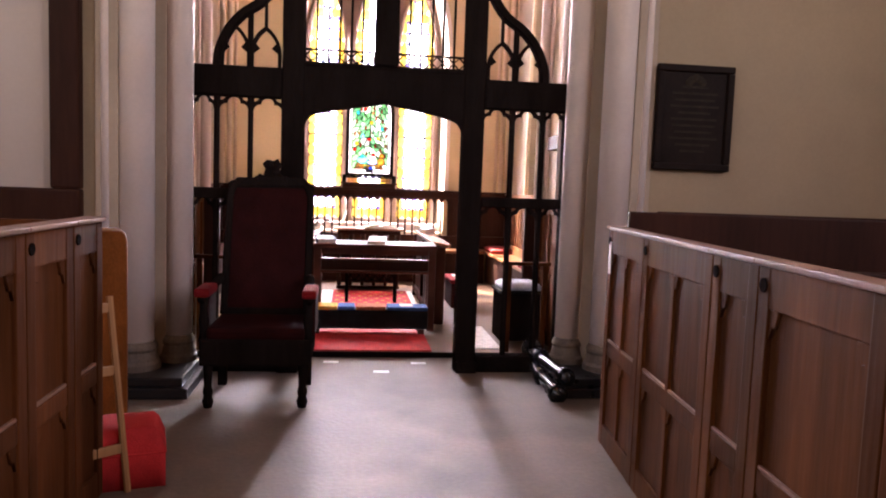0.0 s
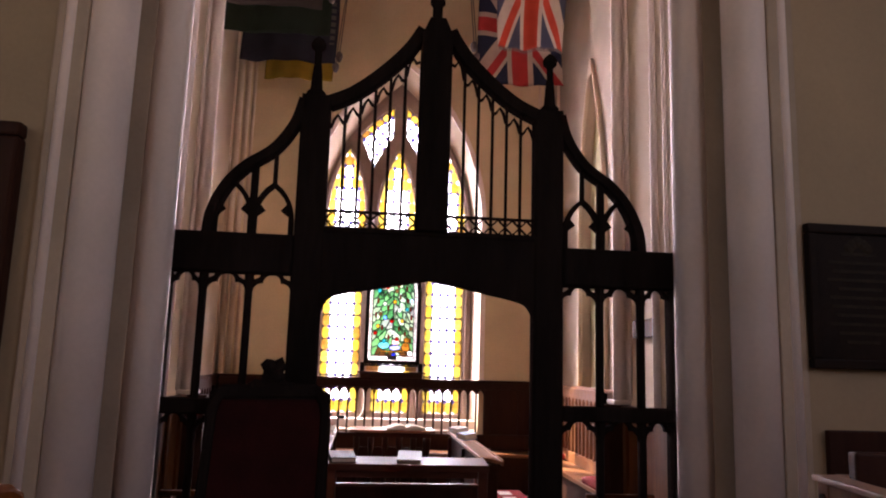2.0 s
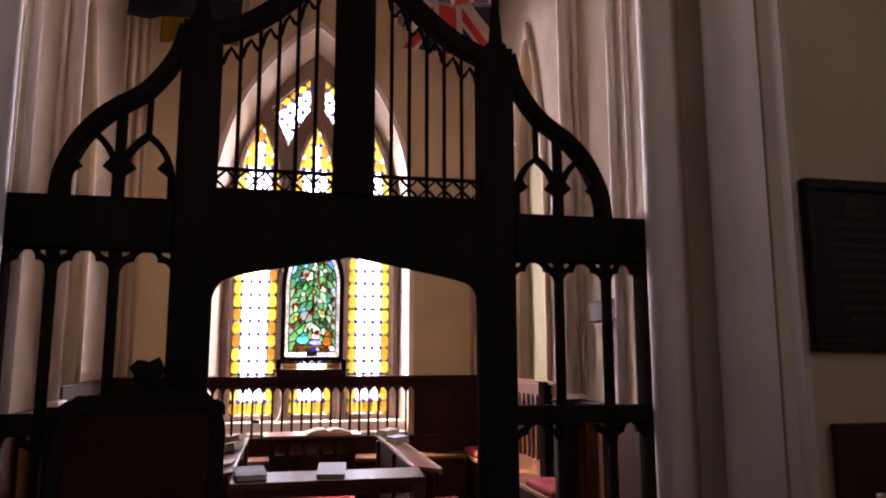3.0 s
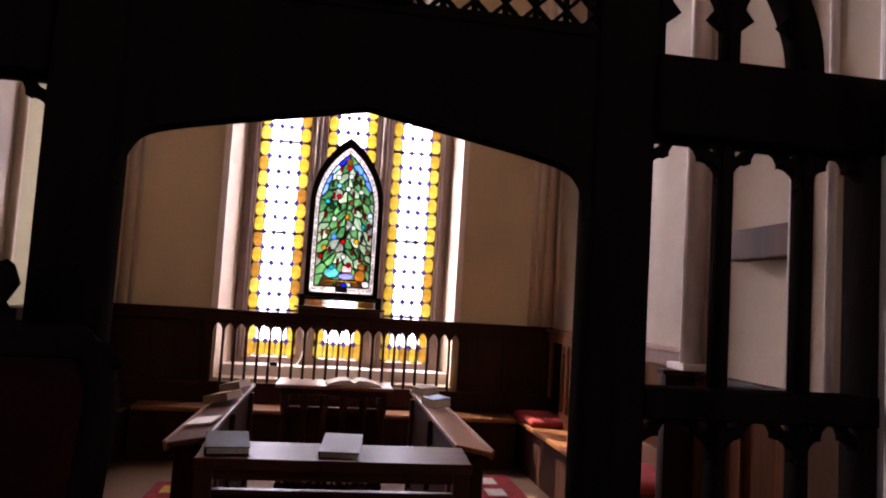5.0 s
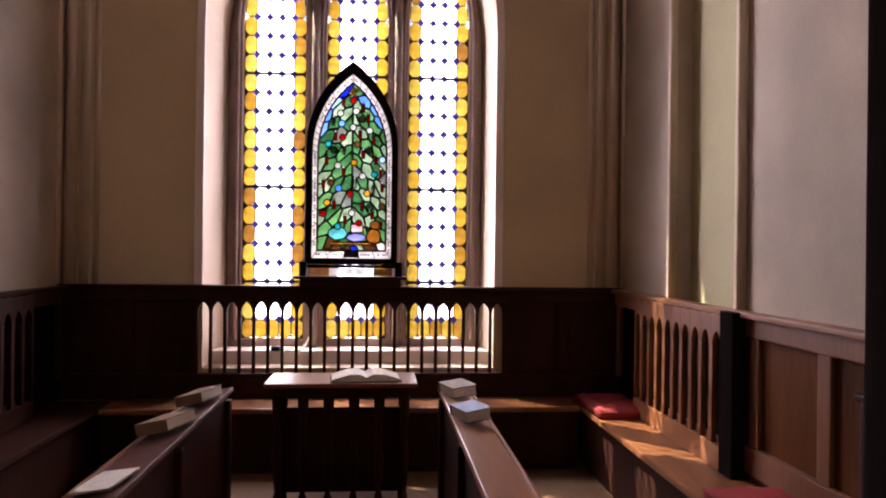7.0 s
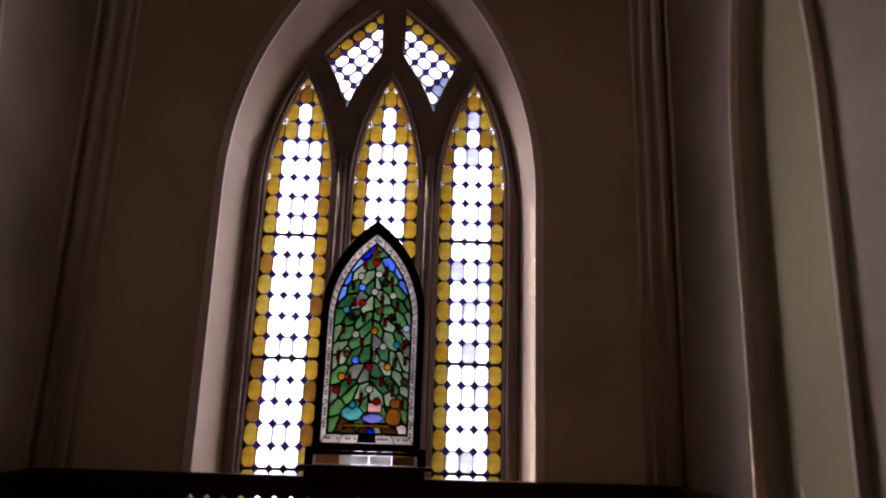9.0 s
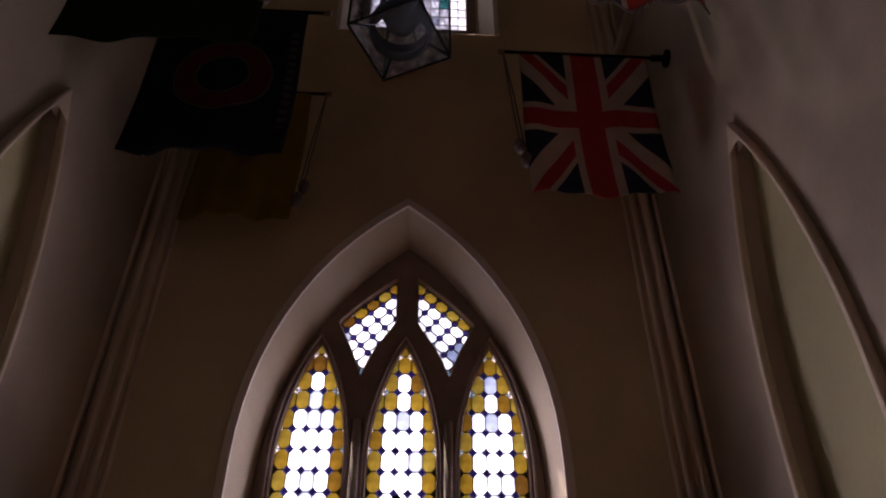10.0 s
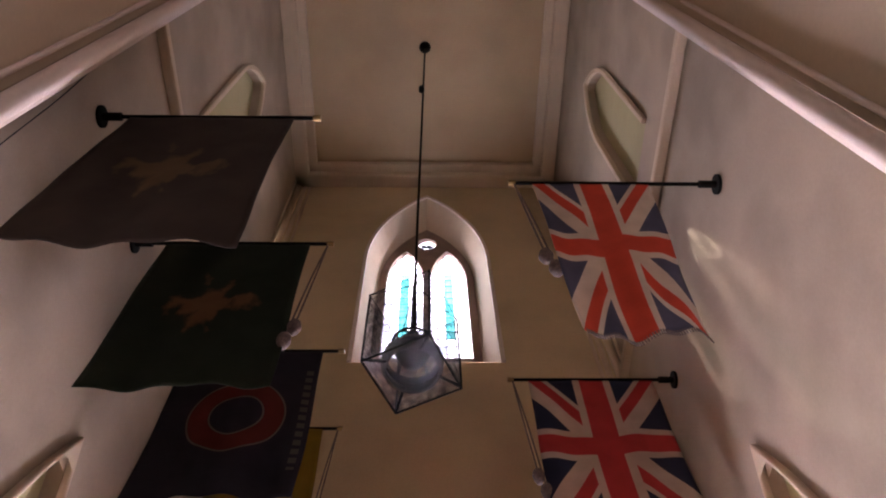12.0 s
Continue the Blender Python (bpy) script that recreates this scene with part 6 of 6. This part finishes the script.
def pew_run(name, label, origin, turn, units, mirror):
    """A run of panelled box-pew fronts; local x runs along the front, the face looks to -y."""
    p = thing(name, label, "pew", origin, turn)
    x = 0.0
    H0 = 1.245
    for w, rows in units:
        u = part("bay", box(x, x + w, 0.015, 0.04, 0.02, H0 - 0.02, 0.003), M_PEW, p)
        part("top_rail", box(x + 0.003, x + w - 0.003, 0.0, 0.05, H0 - 0.15, H0 - 0.02, 0.006), M_PEW, u)
        part("bottom_rail", box(x + 0.003, x + w - 0.003, 0.0, 0.05, 0.0, 0.12, 0.006), M_PEW, u)
        part("middle_rail", box(x + 0.07, x + w - 0.07, 0.0, 0.045, 0.52, 0.60, 0.008), M_PEW, u)
        part("rail_bevel", box(x + 0.07, x + w - 0.07, 0.003, 0.016, 0.60, 0.612, 0.003), M_PEW_LIGHT, u)
        for a in (x, x + w - 0.075):
            part("stile", box(a + 0.002, a + 0.073, -0.002, 0.05, 0.0, H0 - 0.02, 0.006), M_PEW, u)
        for k in range(1, rows):
            a = x + w * k / rows
            part("muntin", box(a - 0.02, a + 0.02, 0.002, 0.045, 0.12, H0 - 0.15, 0.006), M_PEW, u)
        for k in range(rows):
            a, b = x + 0.07 + (w - 0.14) * k / rows, x + 0.07 + (w - 0.14) * (k + 1) / rows
            for zt in (H0 - 0.15, 0.52):
                for f in (0, 1):
                    ca = a + 0.006 if f == 0 else b - 0.006
                    d = 0.05 if f == 0 else -0.05
                    finish("corner_cusp", plate([[(ca, zt), (ca, zt - 0.09), (ca + d * 0.35, zt - 0.05), (ca + d * 0.6, zt - 0.055), (ca + d, zt)]], 0.004, 0.016, 0.001), M_PEW, u)
        part("cap", box(x, x + w, -0.02, 0.07, H0 - 0.02, H0, 0.008), M_PEW_LIGHT, p)
        part("peg", tube([(x + 0.04, -0.008, H0 - 0.08), (x + 0.04, 0.02, H0 - 0.08)], 0.022, 12), M_SCREEN, u)
        x += w
    return p, x


ang = math.degrees(math.atan2(-4.0 + 1.42, 1.0 - 1.265))
pr, ln = pew_run("box_pew", "red-brown panelled box pew with cusped panels", (1.22, -1.56, 0), ang, [(0.65, 2), (0.82, 2), (0.36, 1), (0.64, 1), (1.0, 1)], False)
part("end_panel", box(0.0, 0.04, 0.05, 1.6, 0.0, 1.225, 0.006), M_PEW, pr)
part("end_cap", box(-0.02, 0.06, 0.07, 1.6, 1.225, 1.245, 0.006), M_PEW_LIGHT, pr)
part("seat_back", box(0.05, 0.10, 0.08, 2.8, 0.0, 1.33, 0.01), M_OAK, pr)
part("inner_back", box(0.9, 0.95, 0.1, 2.8, 0.0, 1.12, 0.01), M_OAK, pr)
part("seat", box(0.10, 0.55, 0.1, 2.8, 0.40, 0.45, 0.01), M_OAK, pr)
part("pew_floor", box(0.06, 3.4, 0.07, 2.8, 0.003, 0.10, 0.0), M_OAK, pr)
part("paper_notice", box(0.03, 0.085, -0.006, -0.003, 0.98, 1.16, 0), M_PAPER, pr, "small white paper notice")
wn_s = tagged(part("dado", box(1.95, 4.99, -0.56, -0.525, 0.0, 1.31, 0.008), M_OAK), "dark wooden dado along the nave wall", "panelling", kind="structure")
pl, ln = pew_run("box_pew", "red-brown panelled box pew with worn pale top edge", (-1.31, -4.9, 0), 90, [(0.8, 1), (0.65, 1), (0.55, 1), (0.42, 1), (0.33, 1)], True)
part("seat_back", box(0.2, 2.6, 1.2, 1.25, 0.0, 1.1, 0.01), M_OAK, pl)
part("end_panel", box(2.72, 2.75, 0.05, 1.5, 0.0, 1.225, 0.006), M_PEW, pl)
part("inner_shelf", box(0.2, 2.7, 0.05, 0.30, 1.0, 1.03, 0.006), M_OAK, pl)
brd = thing("leather_board", "tan leather-covered board leaning by the column", "board", (-1.65, -1.62, 0), 66)
crown = [(0.40, 0.0), (0.40, 1.06), (0.385, 1.11), (0.34, 1.14), (0.15, 1.15), (-0.15, 1.15), (-0.34, 1.14), (-0.385, 1.11), (-0.40, 1.06), (-0.40, 0.0)]
finish("board", plate([crown], -0.035, 0.035, 0.02), M_LEATHER, brd)
fold = thing("folding_chair", "folded light wooden chair leaning beside the pew", "chair", (-1.30, -2.24, 0), 40)
for x in (-0.17, 0.17):
    part("leg", tube([(x * 0.75, 0.0, 0.0), (x * 0.6, 0.13, 0.88)], 0.016, 8), M_LIGHTWOOD, fold)
for z in (0.20, 0.55, 0.83):
    part("slat", box(-0.115, 0.115, 0.13 * z / 0.88 - 0.008, 0.13 * z / 0.88 + 0.008, z - 0.022, z + 0.022, 0.004), M_LIGHTWOOD, fold)
cushion(0.36, 0.34, 0.27, M_RED, "thick red cushion on the floor by the pew", (-1.27, -1.98, 0.0), 15)
fr = thing("framed_board", "tall dark-framed pale notice board on the nave wall", "board", (-2.55, -0.525, 0))
for x0, x1, z0, z1 in ((-0.65, 0.60, 2.55, 2.62), (-0.65, 0.60, 1.11, 1.33), (-0.65, -0.52, 1.33, 2.55), (0.42, 0.60, 1.33, 2.55)):
    part("frame_rail", box(x0, x1, -0.09, -0.003, z0, z1, 0.018), M_OAK, fr)
part("panel", box(-0.55, 0.50, -0.02, -0.004, 1.26, 2.53, 0.001), M_BOARD, fr)
pq = thing("wall_tablet", "dark slate memorial tablet in a moulded frame", "plaque", (2.17, -0.525, 0))
part("slab", box(-0.27, 0.27, -0.03, -0.002, 1.63, 2.33, 0.006), M_PLAQUE, pq)
for x0, x1, z0, z1 in ((-0.285, 0.285, 2.30, 2.35), (-0.285, 0.285, 1.61, 1.66), (-0.285, -0.235, 1.66, 2.30), (0.235, 0.285, 1.66, 2.30)):
    part("frame_rail", box(x0, x1, -0.05, -0.002, z0, z1, 0.01), M_PLAQUE, pq)
for k in range(11):
    w = (0.10, 0.17, 0.15, 0.18, 0.12, 0.17, 0.16, 0.14, 0.18, 0.13, 0.09)[k]
    part("worn_line", box(-w, w, -0.0325, -0.0302, 2.19 - k * 0.045, 2.205 - k * 0.045, 0), M_PLAQUE_TXT, pq)
bm = bmesh.new()
for k in range(5):
    part("emblem", lathe([(0.03, 0), (0.012, 0.004)], 0, 0, 10), M_PLAQUE_TXT, pq).matrix_basis = pose(-0.06 + 0.03 * k, -0.0305, 2.235 + 0.014 * (2 - abs(k - 2)), 90, 0, 0) if k in (1, 2, 3) else pose(-0.05 + 0.025 * k, -0.0305, 2.23, 90, 0, 0)
bm.free()
for z, run in ((0.15, [(1.25, 0.14), (1.24, -0.10), (1.25, -0.45), (1.27, -0.80)]), (0.055, [(1.23, 0.02), (1.21, -0.30), (1.20, -0.60), (1.19, -0.86)])):
    pp = thing("heating_pipe", "thick black gloss heating pipe along the column foot", "pipe", group="heating pipes")
    pts = smooth_line([(x, y, z) for x, y in run])
    part("pipe_run", tube(pts, 0.048, 16), M_PIPE, pp, smooth=True)
    for k in (0, 7, -3):
        part("flange", tube([pts[k], pts[k + 1]], 0.068 if k else 0.085, 18), M_PIPE, pp)
    part("support", box(run[2][0] - 0.03, run[2][0] + 0.03, run[2][1] - 0.02, run[2][1] + 0.02, 0.0, max(0.01, z - 0.04), 0.004), M_PIPE, pp)
for x, y in ((-0.36, 0.25), (0.34, 0.22), (0.03, -0.05)):
    tagged(part("floor_tape", box(x - 0.06, x + 0.06, y - 0.03, y + 0.03, 0.001, 0.003, 0), M_TAPE), "small worn white tape mark on the floor", "tape", group="tape marks")
tagged(part("cable", tube(smooth_line([(-W + 0.02, 1.75, 4.0), (-W + 0.02, 1.66, 5.03), (-W + 0.02, 1.60, 6.04), (-W + 0.02, 1.43, 7.5), (-W + 0.02, 1.40, 7.56)]), 0.0035, 6), M_BLACKCLOTH, smooth=True), "thin dark cable running up the side wall", "cable")
